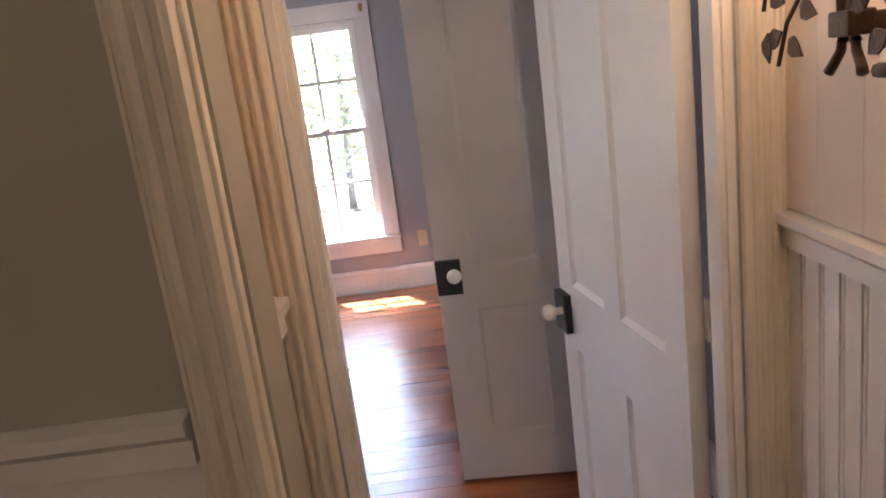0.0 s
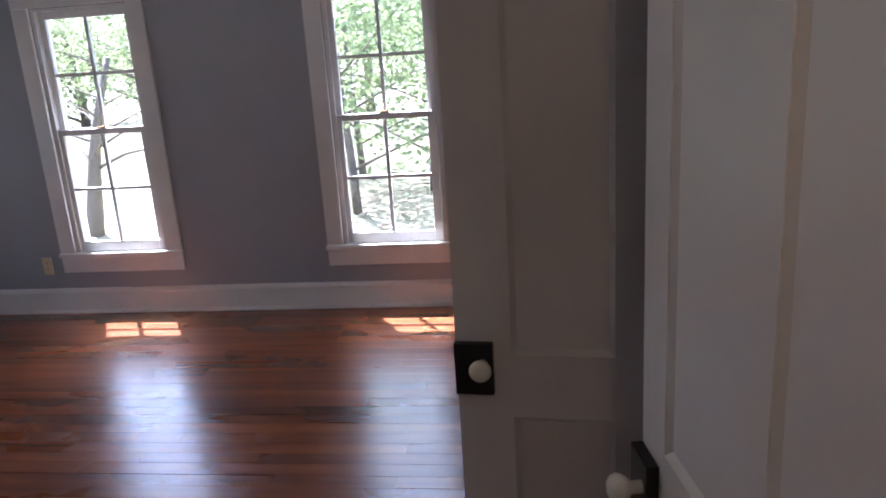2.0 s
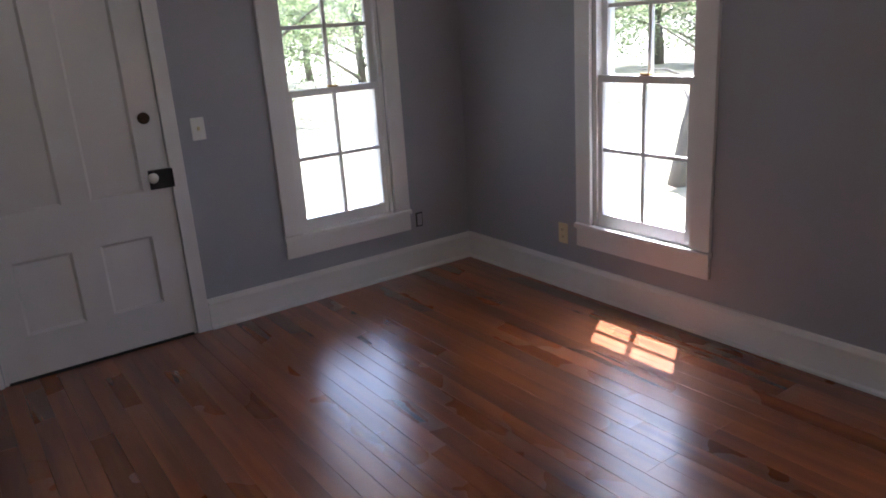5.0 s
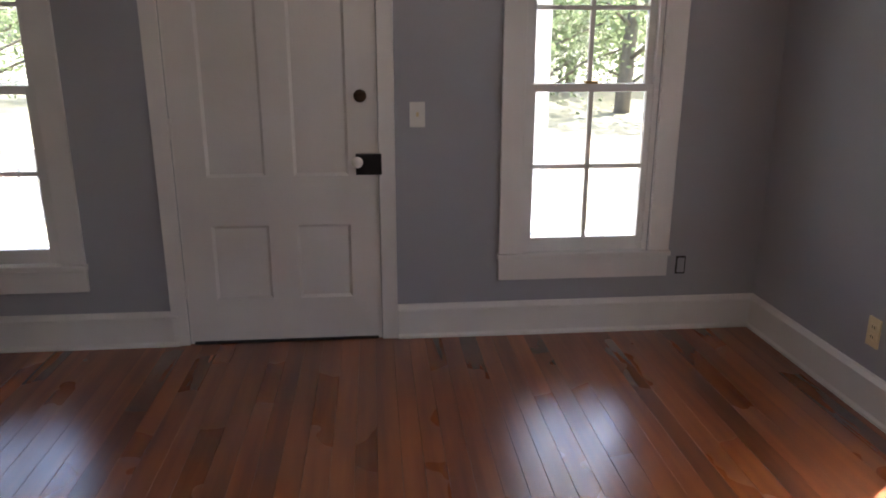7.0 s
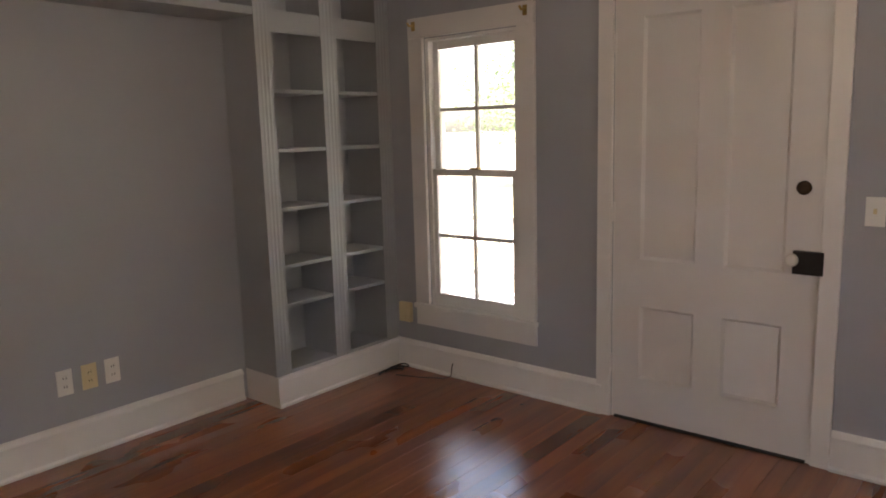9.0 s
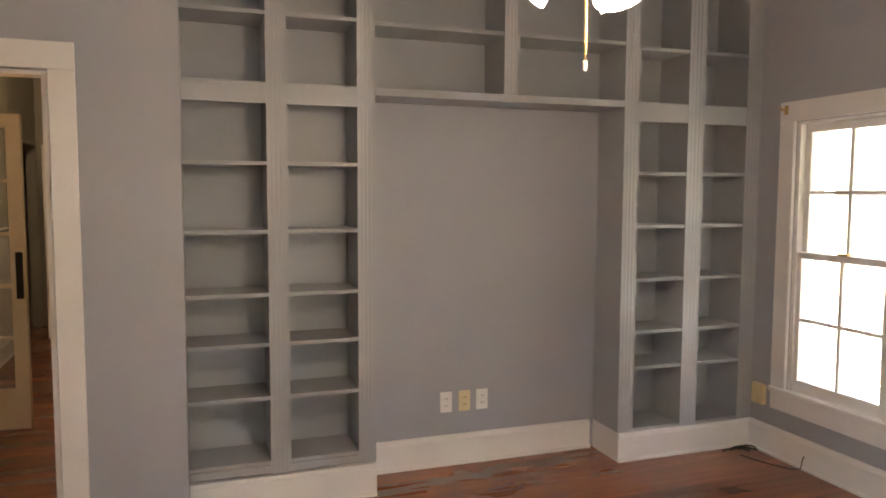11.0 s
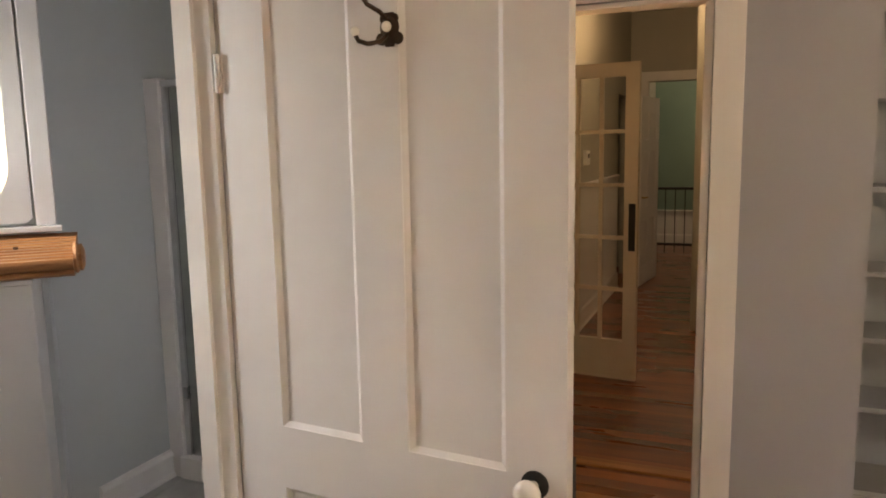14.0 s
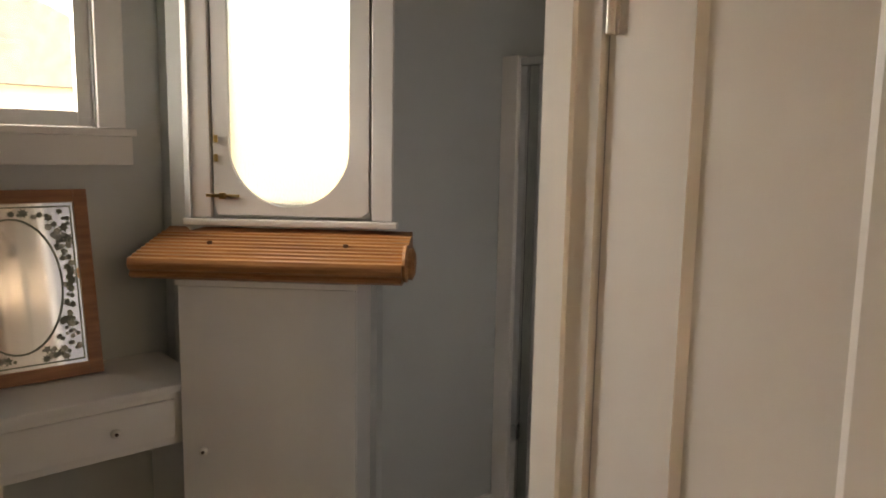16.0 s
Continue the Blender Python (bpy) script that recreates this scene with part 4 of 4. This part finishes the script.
box(bm, 0, UW, UB + 0.003, -0.019, 0, 1.10)
part("body", bm, WHITE, cab)
bm = bmesh.new()
box(bm, 0.001, UW - 0.001, -0.018, 0.0, 0.06, 1.098, 0.002)
cd = part("door", bm, WHITE, cab)
bm = bmesh.new()
lathe(bm, [(0.006, 0), (0.007, 0.012), (0.014, 0.018), (0.013, 0.026), (0.003, 0.029)], Matrix.Translation((UW - 0.075, 0.0, 0.60)) @ Matrix.Rotation(radians(-90), 4, "X"), 16)
ck = part("knob", bm, PORCELAIN, cd, "small white knob", True)
bm = bmesh.new()
cyl(bm, (UW - 0.075, 0.027, 0.60), (UW - 0.075, 0.031, 0.60), 0.005, n=12)
part("screw", bm, IRON, ck, "dark screw head")
bm = bmesh.new()
box(bm, -0.006, UW + 0.006, UB + 0.003, 0.008, 1.10, 1.118, 0.004)
part("top", bm, WHITE, cab)
ms = thing("mantel_shelf", "stained pine shelf of grooved crown moulding", "shelf", UM)
bm = bmesh.new()
n = 9
sec = [(UB + 0.003, 1.119), (0.005, 1.119), (0.022, 1.128), (0.022, 1.136), (0.016, 1.142), (0.028, 1.150), (0.034, 1.162)]
for i in range(n):
    y, z = 0.034 - 0.028 * i, 1.170 + 0.0066 * i
    sec += [(y, z), (y - 0.004, z + 0.012), (y - 0.018, z + 0.0145), (y - 0.021, z + 0.009)]
sec += [(UB + 0.003, 1.246)]
prism(bm, sec, Matrix.Translation((-0.135, 0, 0)), 0.80)
part("moulding", bm, PINE, ms)
bm = bmesh.new()
lathe(bm, [(0.052, 0.0), (0.056, 0.010), (0.046, 0.016), (0.048, 0.026), (0.030, 0.034), (0.004, 0.036)], Matrix.Translation((-0.135, -0.03, 1.178)) @ Matrix.Rotation(radians(-90), 4, "Y"), 20)
part("end_return", bm, PINE, ms, "rounded pine end of the moulding")
for x, y, z in ((0.05, -0.10, 1.217), (0.47, -0.10, 1.217)):
    bm = bmesh.new()
    lathe(bm, [(0.008, -0.02), (0.008, 0.003), (0.003, 0.004)], Matrix.Translation((x, y, z)), 12)
    part("knot", bm, KNOT, ms, "dark knot in the pine")
ow = thing("window_5", "white cabinet door with pebbled oval glass", "window", UM, "", "structure")
Y = UB + 0.004
bm = bmesh.new()
box(bm, -0.072, -0.005, Y, Y + 0.025, 1.279, 2.35, 0.004)
box(bm, 0.515, 0.588, Y, Y + 0.025, 1.279, 2.35, 0.004)
box(bm, -0.005, 0.515, Y, Y + 0.025, 2.24, 2.35, 0.004)
box(bm, -0.088, 0.604, Y, Y + 0.04, 1.256, 1.276, 0.004)
part("casing", bm, WHITE, ow)
bm = bmesh.new()
cx, rw, zb, zt, d0, d1, z0, z1 = 0.260, 0.195, 1.512, 1.98, 0.005, 0.505, 1.289, 2.235
N = 48
ring = []
for i in range(N):
    a = 2 * math.pi * i / N
    z = (zt if math.sin(a) >= 0 else zb) + rw * math.sin(a)
    ring.append((cx + rw * math.cos(a), z))
def out(p):
    """The point on the door's rim straight out from the oval's middle."""
    zc = (zb + zt) / 2
    dx, dz = p[0] - cx, p[1] - zc
    k = min(((d1 - cx) if dx > 0 else (cx - d0)) / max(abs(dx), 1e-6), ((z1 - zc) if dz > 0 else (zc - z0)) / max(abs(dz), 1e-6))
    return cx + dx * k, zc + dz * k
rim = [out(p) for p in ring]
rows_ = [[bm.verts.new((x, y, z)) for x, z in loop] for y, loop in ((Y + 0.022, rim), (Y + 0.022, ring), (Y + 0.0, ring), (Y + 0.0, rim))]
for a, b in zip(rows_, rows_[1:] + rows_[:1]):
    for i in range(N):
        bm.faces.new((a[i], a[(i + 1) % N], b[(i + 1) % N], b[i]))
part("oval_door", bm, WHITE, ow)
bm = bmesh.new()
big = [(cx + (x - cx) * 1.02, (zb + zt) / 2 + (z - (zb + zt) / 2) * 1.01) for x, z in ring]
f = [bm.verts.new((x, Y + 0.006, z)) for x, z in big]
g = [bm.verts.new((x, Y + 0.010, z)) for x, z in big]
bm.faces.new(f)
bm.faces.new(g[::-1])
for i in range(N):
    bm.faces.new((f[i], f[(i + 1) % N], g[(i + 1) % N], g[i]))
part("pane", bm, FROST, ow, "pebbled privacy glass").visible_shadow = False
bm = bmesh.new()
for z in (1.53, 1.47):
    box(bm, 0.488, 0.50, Y + 0.022, Y + 0.03, z - 0.012, z + 0.012, 0.002)
box(bm, 0.42, 0.53, Y + 0.022, Y + 0.028, 1.345, 1.355, 0.002)
box(bm, 0.465, 0.485, Y + 0.022, Y + 0.034, 1.34, 1.36, 0.002)
part("latch", bm, BRASS, ow, "small brass latch")

# counter with a drawer
cn = thing("counter", "white painted bathroom counter with a drawer", "counter", pose(0, 0, 0))
CF = 6.29
bm = bmesh.new()
box(bm, CF - 0.02, BXE - 0.003, 1.50, 3.0, 0.765, 0.79, 0.006)
part("countertop", bm, WHITE, cn)
bm = bmesh.new()
box(bm, CF, CF + 0.018, 1.55, 2.978, 0.60, 0.764)
part("apron", bm, WHITE, cn)
for y0, y1 in ((2.98, 3.0), (1.52, 1.54)):
    bm = bmesh.new()
    box(bm, CF + 0.02, BXE - 0.003, y0, y1, 0.0, 0.764)
    part("side_panel", bm, WHITE, cn)
bm = bmesh.new()
box(bm, CF - 0.012, CF - 0.0005, 1.60, 2.12, 0.625, 0.745, 0.002)
dr = part("drawer", bm, WHITE, cn)
bm = bmesh.new()
lathe(bm, [(0.006, 0), (0.007, 0.012), (0.014, 0.018), (0.013, 0.026), (0.003, 0.029)], Matrix.Translation((CF - 0.012, 1.78, 0.685)) @ Matrix.Rotation(radians(-90), 4, "Y"), 16)
kn = part("knob", bm, PORCELAIN, dr, "small white knob", True)
bm = bmesh.new()
cyl(bm, (CF - 0.038, 1.78, 0.685), (CF - 0.043, 1.78, 0.685), 0.005, n=12)
part("screw", bm, IRON, kn, "dark screw head")
# mirror leaning on the wall
MYC = 1.95
mr = thing("framed_mirror", "orange wood framed mirror with a flower border", "mirror", pose(6.53, MYC, 0.795, 11, 0, 90))
MW, MH = 0.44, 0.58
bm = bmesh.new()
for x0, x1, z0, z1 in ((-MW / 2, -MW / 2 + 0.04, 0, MH), (MW / 2 - 0.04, MW / 2, 0, MH), (-MW / 2 + 0.04, MW / 2 - 0.04, 0, 0.04), (-MW / 2 + 0.04, MW / 2 - 0.04, MH - 0.04, MH)):
    box(bm, x0, x1, -0.012, 0.012, z0, z1, 0.003)
part("frame", bm, FRAMEWOOD, mr, "orange stained wood frame")
bm = bmesh.new()
box(bm, -MW / 2 + 0.039, MW / 2 - 0.039, -0.008, 0.0, 0.039, MH - 0.039)
part("mirror_glass", bm, MIRROR, mr)
LINE = material("etched_grey_line", (0.20, 0.22, 0.18), 0.4, vary=0.2)
PETAL = material("etched_flower_print", (0.46, 0.46, 0.40), 0.4, vary=0.35, scale=60)
bm = bmesh.new()
N = 40
ra, rb, zc = 0.125, 0.20, MH / 2
for i in range(N):
    a0, a1 = 2 * math.pi * i / N, 2 * math.pi * (i + 1) / N
    for r in (1.0,):
        q = [(ra * math.cos(a0), rb * math.sin(a0)), (ra * math.cos(a1), rb * math.sin(a1)), (1.05 * ra * math.cos(a1), 1.03 * rb * math.sin(a1)), (1.05 * ra * math.cos(a0), 1.03 * rb * math.sin(a0))]
        bm.faces.new([bm.verts.new((x, 0.0012, zc + z)) for x, z in q])
for x0, x1, z0, z1 in ((-0.172, -0.168, 0.05, MH - 0.05), (0.168, 0.172, 0.05, MH - 0.05), (-0.168, 0.168, 0.05, 0.054), (-0.168, 0.168, MH - 0.054, MH - 0.05)):
    box(bm, x0, x1, 0.0004, 0.0014, z0, z1)
part("border_line", bm, LINE, mr, "etched grey border line")
rng = random.Random(5)
bm = bmesh.new()
bm2 = bmesh.new()
for i in range(520):
    x, z = rng.uniform(-0.16, 0.16), rng.uniform(-0.225, 0.225)
    if (x / (ra * 1.12)) ** 2 + (z / (rb * 1.09)) ** 2 < 1:
        continue
    r = rng.uniform(0.006, 0.016)
    target = bm if i % 2 else bm2
    k = rng.randint(5, 8)
    vs = [target.verts.new((x + r * (1 if j % 2 else 0.55) * math.cos(math.pi * j / k + i), 0.0016 + 0.0001 * (i % 5), zc + z + r * (1 if j % 2 else 0.55) * math.sin(math.pi * j / k + i))) for j in range(2 * k)]
    target.faces.new(vs)
tagged(part("flower_border", bm, PETAL, mr, "pale etched flowers"), kind="stuff")
tagged(part("leaf_border", bm2, LINE, mr, "dark etched leaves"), kind="stuff")
# east window of the bathroom
bw = thing("window_6", "white bathroom window with a plain sill", "window", pose(BXE, BWY, 0, 0, 0, 90), "", "structure")
bm = bmesh.new()
for x0, x1, z0, z1 in ((-0.450, -0.365, 1.56, 2.45), (0.365, 0.450, 1.56, 2.45), (-0.365, 0.365, 2.365, 2.45)):
    box(bm, x0, x1, 0.0, 0.022, z0, z1, 0.003)
part("casing", bm, WHITE, bw)
bm = bmesh.new()
box(bm, -0.480, 0.480, 0.0, 0.035, 1.535, 1.558, 0.004)
part("window_sill", bm, WHITE, bw)
bm = bmesh.new()
box(bm, -0.470, 0.470, 0.0, 0.018, 1.44, 1.534, 0.003)
part("apron", bm, WHITE, bw)
bm = bmesh.new()
for x0, x1, z0, z1 in ((-0.359, -0.315, 1.562, 2.358), (0.315, 0.359, 1.562, 2.358), (-0.315, 0.315, 1.562, 1.61), (-0.315, 0.315, 2.31, 2.358)):
    box(bm, x0, x1, -0.06, -0.02, z0, z1, 0.003)
part("sash", bm, WHITE, bw)
bm = bmesh.new()
box(bm, -0.317, 0.317, -0.042, -0.038, 1.608, 2.312)
part("pane", bm, PANE, bw).visible_shadow = False
# added fill aimed at the bath's west wall, to brighten the wall opposite
window_fill("bath_window_fill", look((BXE + 0.10, BWY, 1.95), (4.94, 0.6, 1.1)), 0.6, 0.7, 1.05)
# shower enclosure
sh = thing("shower_enclosure", "shower with white post and aluminium framed glass", "shower", pose(0, 0, 0))
bm = bmesh.new()
box(bm, 6.045, 6.127, 0.33, 0.385, 0.0, 1.86, 0.004)
part("post", bm, WHITE, sh, "white painted post")
bm = bmesh.new()
box(bm, 5.0, 6.058, 0.29, 0.40, 0.0, 0.11, 0.008)
part("curb", bm, WHITE, sh)
for x0, x1 in ((6.01, 6.042), (5.93, 5.952), (5.32, 5.35)):
    bm = bmesh.new()
    box(bm, x0, x1, 0.34, 0.37, 0.112, 1.82, 0.003)
    part("glass_frame", bm, STEEL, sh)
bm = bmesh.new()
box(bm, 5.0, 6.055, 0.34, 0.37, 1.822, 1.85, 0.003)
part("top_rail", bm, STEEL, sh)
for x0, x1 in ((5.952, 6.01), (5.35, 5.93)):
    bm = bmesh.new()
    box(bm, x0, x1, 0.352, 0.358, 0.112, 1.82)
    part("glass_panel", bm, SHOWERGLASS, sh)

# ---- outside ----
GZ = -0.55
bm = bmesh.new()
bmesh.ops.create_grid(bm, x_segments=80, y_segments=80, size=400)
for v in bm.verts:
    r = max(abs(v.co.x), abs(v.co.y))
    v.co.z = GZ + (0.0 if r < 12 else 0.5 * noise.noise(v.co * 0.05))
solid("ground", bm, GRASS, "sunlit dry lawn around the house", "ground", smooth=True)
PORCH_END = NY + 0.24   # lets a sliver of sun past onto the sill
# eaves over the north side and porch on the west
bm = bmesh.new()
box(bm, -0.70, 7.2, NY + 0.15, NY + 0.78, 2.92, 3.02)
solid("eave", bm, CLAP, "white painted roof eave", "roof")
bm = bmesh.new()
box(bm, -2.3, -0.15, -4.0, PORCH_END, 2.72, 2.86)
solid("porch_ceiling", bm, CLAP, "white painted porch ceiling", "porch")
bm = bmesh.new()
box(bm, -2.3, -0.15, -4.0, NY + 0.4, -0.22, -0.08)
solid("porch_floor", bm, CLAP, "pale painted porch floor", "porch")
bm = bmesh.new()
box(bm, -2.3, -2.14, -4.0, PORCH_END, 2.42, 2.72)
solid("porch_beam", bm, CLAP, "white porch beam", "porch")
post = thing("porch_post", "white square porch post", "post", pose(-2.22, 0.95, 0), "porch posts")
bm = bmesh.new()
box(bm, -0.06, 0.06, -0.06, 0.06, -0.08, 2.42, 0.006)
part("shaft", bm, CLAP, post)
copy_thing(post, pose(-2.22, -1.6, 0))
copy_thing(post, pose(-2.22, 3.62, 0))
rail = thing("porch_railing", "white porch railing with thin balusters", "railing", pose(0, 0, 0))
for z in (0.10, 0.62):
    bm = bmesh.new()
    box(bm, -2.25, -2.19, -1.54, 0.89, z - 0.025, z + 0.025, 0.004)
    part("rail", bm, CLAP, rail)
for i in range(18):
    bm = bmesh.new()
    box(bm, -2.235, -2.205, -1.48 + i * 0.135, -1.45 + i * 0.135, 0.125, 0.595)
    part("baluster", bm, CLAP, rail)


def tree(label, seed, h, spread, leaves, trunk_r, low=0.3, lean=0.0):
    rng = random.Random(seed)
    t = thing("tree", label, "tree", pose(0, 0, GZ), "trees")
    bm = bmesh.new()
    top = Vector((lean * h, 0, h * 0.85))
    spine = [Vector((lean * h * s + 0.05 * h * math.sin(3 * s + seed) * s, 0.04 * h * math.sin(2.3 * s + seed * 2) * s, -0.1 + (h * 0.85 + 0.1) * s)) for s in (0, 0.15, 0.3, 0.45, 0.6, 0.8, 1.0)]
    tube(bm, spine, trunk_r, 9, 0.25)
    tips = []
    for i in range(13):
        s = low + (0.95 - low) * i / 12
        base = spine[0].lerp(spine[-1], s)
        base = spine[min(int(s * 6), 5)].lerp(spine[min(int(s * 6) + 1, 6)], s * 6 - int(s * 6))
        a = i * 2.4 + rng.uniform(-0.4, 0.4)
        L = spread * (1.0 - 0.55 * s) * rng.uniform(0.7, 1.15)
        p1 = base + Vector((math.cos(a) * L * 0.5, math.sin(a) * L * 0.5, L * 0.22))
        p2 = base + Vector((math.cos(a) * L, math.sin(a) * L, L * rng.uniform(0.15, 0.5)))
        tube(bm, [base, p1, p2], trunk_r * 0.35 * (1.1 - s), 6, 0.25)
        tips += [p1, p2, p1.lerp(p2, 0.6)]
    part("trunk", bm, BARK, t, smooth=True)
    if leaves:
        verts, faces = [], []
        for i in range(leaves):
            c = rng.choice(tips) + Vector((rng.gauss(0, 1), rng.gauss(0, 1), rng.gauss(0, 0.7))) * spread * 0.17
            u = Vector((rng.gauss(0, 1), rng.gauss(0, 1), rng.gauss(0, 0.6))).normalized()
            w = u.cross(Vector((rng.gauss(0, 1), rng.gauss(0, 1), rng.gauss(0, 1)))).normalized()
            sz = rng.uniform(0.035, 0.09) * (0.5 + h / 12)
            k = len(verts)
            verts += [c - u * sz, c + w * sz * 0.45, c + u * sz, c - w * sz * 0.45]
            faces.append((k, k + 1, k + 2, k + 3))
        me = bpy.data.meshes.new("crown")
        me.from_pydata(verts, [], faces)
        me.materials.append(LEAF)
        cr = new("crown", me)
        cr.parent = t
    return t


A = tree("tall leafy tree on the lawn", 1, 9.0, 4.2, 9000, 0.22, 0.22)
B = tree("broad leafy tree on the lawn", 2, 7.5, 4.8, 9000, 0.20, 0.16)
C = tree("young slender tree with light leaves", 3, 5.0, 2.4, 4200, 0.07, 0.18)
D = tree("bare leaning grey tree trunk", 4, 2.7, 1.6, 0, 0.13, 0.45, 0.18)
E = tree("wood edge tree with low leafy boughs", 6, 8.5, 5.0, 11000, 0.20, 0.04)
E.matrix_world = pose(-21, 8, GZ)
rng = random.Random(11)
for i in range(11):
    a = radians(112 + 9.5 * i)
    d = rng.uniform(26, 31)
    copy_thing(E, pose(2 + d * math.cos(a), 2 + d * math.sin(a), GZ, 0, 0, rng.uniform(0, 360)))
A.matrix_world = pose(-16, 9, GZ, 0, 0, 30)
B.matrix_world = pose(-22, -3, GZ)
C.matrix_world = pose(1.7, 9.6, GZ)
D.matrix_world = pose(-1.75, 8.8, GZ, 0, 0, 20)
for i in range(15):
    a = radians(80 + 130 * i / 14)
    r = rng.uniform(24, 38)
    copy_thing(A if i % 2 else B, pose(2 + r * math.cos(a), 2 + r * math.sin(a), GZ, 0, 0, rng.uniform(0, 360)))
for x, y in ((4.7, 14.5), (2.6, 11.0), (1.1, 12.6), (-0.2, 15.0), (5.3, 17.0), (-2.5, 19.0), (2.9, 16.0)):
    copy_thing(C, pose(x, y, GZ, 0, 0, rng.uniform(0, 360)))
for x, y in ((4.2, 18.0), (7.5, 17.5), (-6.0, 21.0), (1.5, 22.0), (-12.0, 16.0), (-15.0, 1.5), (5.8, 21)):
    copy_thing(A if x > 3 else B, pose(x, y, GZ, 0, 0, rng.uniform(0, 360)))
shed = thing("neighbour_house", "pale siding neighbour house with a grey roof", "house", pose(17, 2.0, GZ))
bm = bmesh.new()
box(bm, 0, 5, -5, 4, 0, 3.0)
part("wall", bm, CLAP, shed)
bm = bmesh.new()
prism(bm, [(-5.4, 2.95), (4.4, 2.95), (-0.5, 5.0)], Matrix.Translation((-0.3, 0, 0)), 5.6)
part("roof", bm, ROOF, shed)
bm = bmesh.new()
box(bm, -0.03, 0.0, -0.6, 0.4, 1.1, 2.4)
part("window", bm, DARK, shed)
# fallen leaves and brush under the north trees
bm = bmesh.new()
for i in range(500):
    x, y = rng.gauss(4.0, 2.2), rng.gauss(10.5, 2.0)
    if y < 6.5:
        continue
    s, a = rng.uniform(0.04, 0.12), rng.uniform(0, 6.28)
    q = [(-s, 0), (0, s * 0.4), (s, 0), (0, -s * 0.4)]
    bm.faces.new([bm.verts.new((x + u * math.cos(a) - v * math.sin(a), y + u * math.sin(a) + v * math.cos(a), GZ + 0.02 + rng.uniform(0, 0.06))) for u, v in q])
LITTER = material("dry_leaf_brown", (0.30, 0.23, 0.16), 0.9, vary=0.35, scale=3)
solid("leaf_litter", bm, LITTER, "brown leaf litter under the trees", "leaf litter", "stuff")
# parked car beyond the lawn
car = thing("car", "silver car parked beyond the lawn", "car", pose(-21, -0.4, GZ, 0, 0, 85))
bm = bmesh.new()
prism(bm, [(-2.1, 0.3), (2.1, 0.3), (2.15, 0.7), (1.2, 0.9), (0.6, 1.4), (-1.0, 1.42), (-1.7, 0.95), (-2.15, 0.85)], Matrix.Translation((-0.85, 0, 0)), 1.7)
bmesh.ops.bevel(bm, geom=bm.edges[:], offset=0.06, segments=2, affect="EDGES")
part("body", bm, CARPAINT, car, smooth=True)
for x in (-0.85, 0.85):
    for y in (-1.3, 1.3):
        bm = bmesh.new()
        cyl(bm, (x - 0.1, y, 0.31), (x + 0.1, y, 0.31), 0.31, n=20)
        part("wheel", bm, RUBBER, car)
for s in (-1, 1):
    bm = bmesh.new()
    box(bm, s * 0.852, s * 0.858, -1.15, 0.75, 0.95, 1.3)
    part("side_window", bm, DARK, car)


# ---- floor boards ----
def boards_floor(name, label, x0, x1, y0, y1, width, seed, mat, parent=None):
    """Tongue and groove boards that run along x, each of its own length, with thin open joints."""
    fl = parent or thing(name, label, "floor", pose(0, 0, 0), "", "structure")
    rng = random.Random(seed)
    shared = {}
    y = y0
    while y < y1 - 0.005:
        w = min(width * rng.choice((0.92, 1.0, 1.0, 1.08)), y1 - y)
        x = x0
        while x < x1 - 0.01:
            L = rng.choice((2.4, 3.0, 3.6, 4.4))
            if x + L > x1 - 0.5:
                L = x1 - x
            key = (round(L, 3), round(w, 3))
            if key not in shared:
                bm = bmesh.new()
                box(bm, 0.0003, key[0] - 0.0003, 0.0004, key[1] - 0.0004, -0.019, 0.0, 0.0007)
                shared[key] = mesh_of(bm, "floor_board", mat)
            ob = new("floor_board", shared[key])
            ob.parent = fl
            ob.location = (x, y, rng.uniform(-0.0004, 0.0003))
            ob.rotation_euler = (radians(rng.uniform(-0.12, 0.12)), 0, 0)
            x += L
        y += w
    return fl


boards_floor("floor", "glossy red brown pine board floor", 0.0, EX, BY, NY, 0.084, 3, FLOOR)
boards_floor("hall_floor", "glossy dark red pine board hall floor", 3.27, HXE, -8.4, BY, 0.084, 4, FLOOR)
tf = thing("bath_floor", "pale grey vinyl tile bathroom floor", "floor", pose(0, 0, 0), "", "structure")
bm = bmesh.new()
box(bm, 0.001, 0.304, 0.001, 0.304, -0.019, 0.0, 0.001)
tile = mesh_of(bm, "tile", VINYL)
for i in range(7):
    for j in range(13):
        ob = new("tile", tile)
        ob.parent = tf
        ob.location = (EX + i * 0.305, -0.5 + j * 0.305, 0)
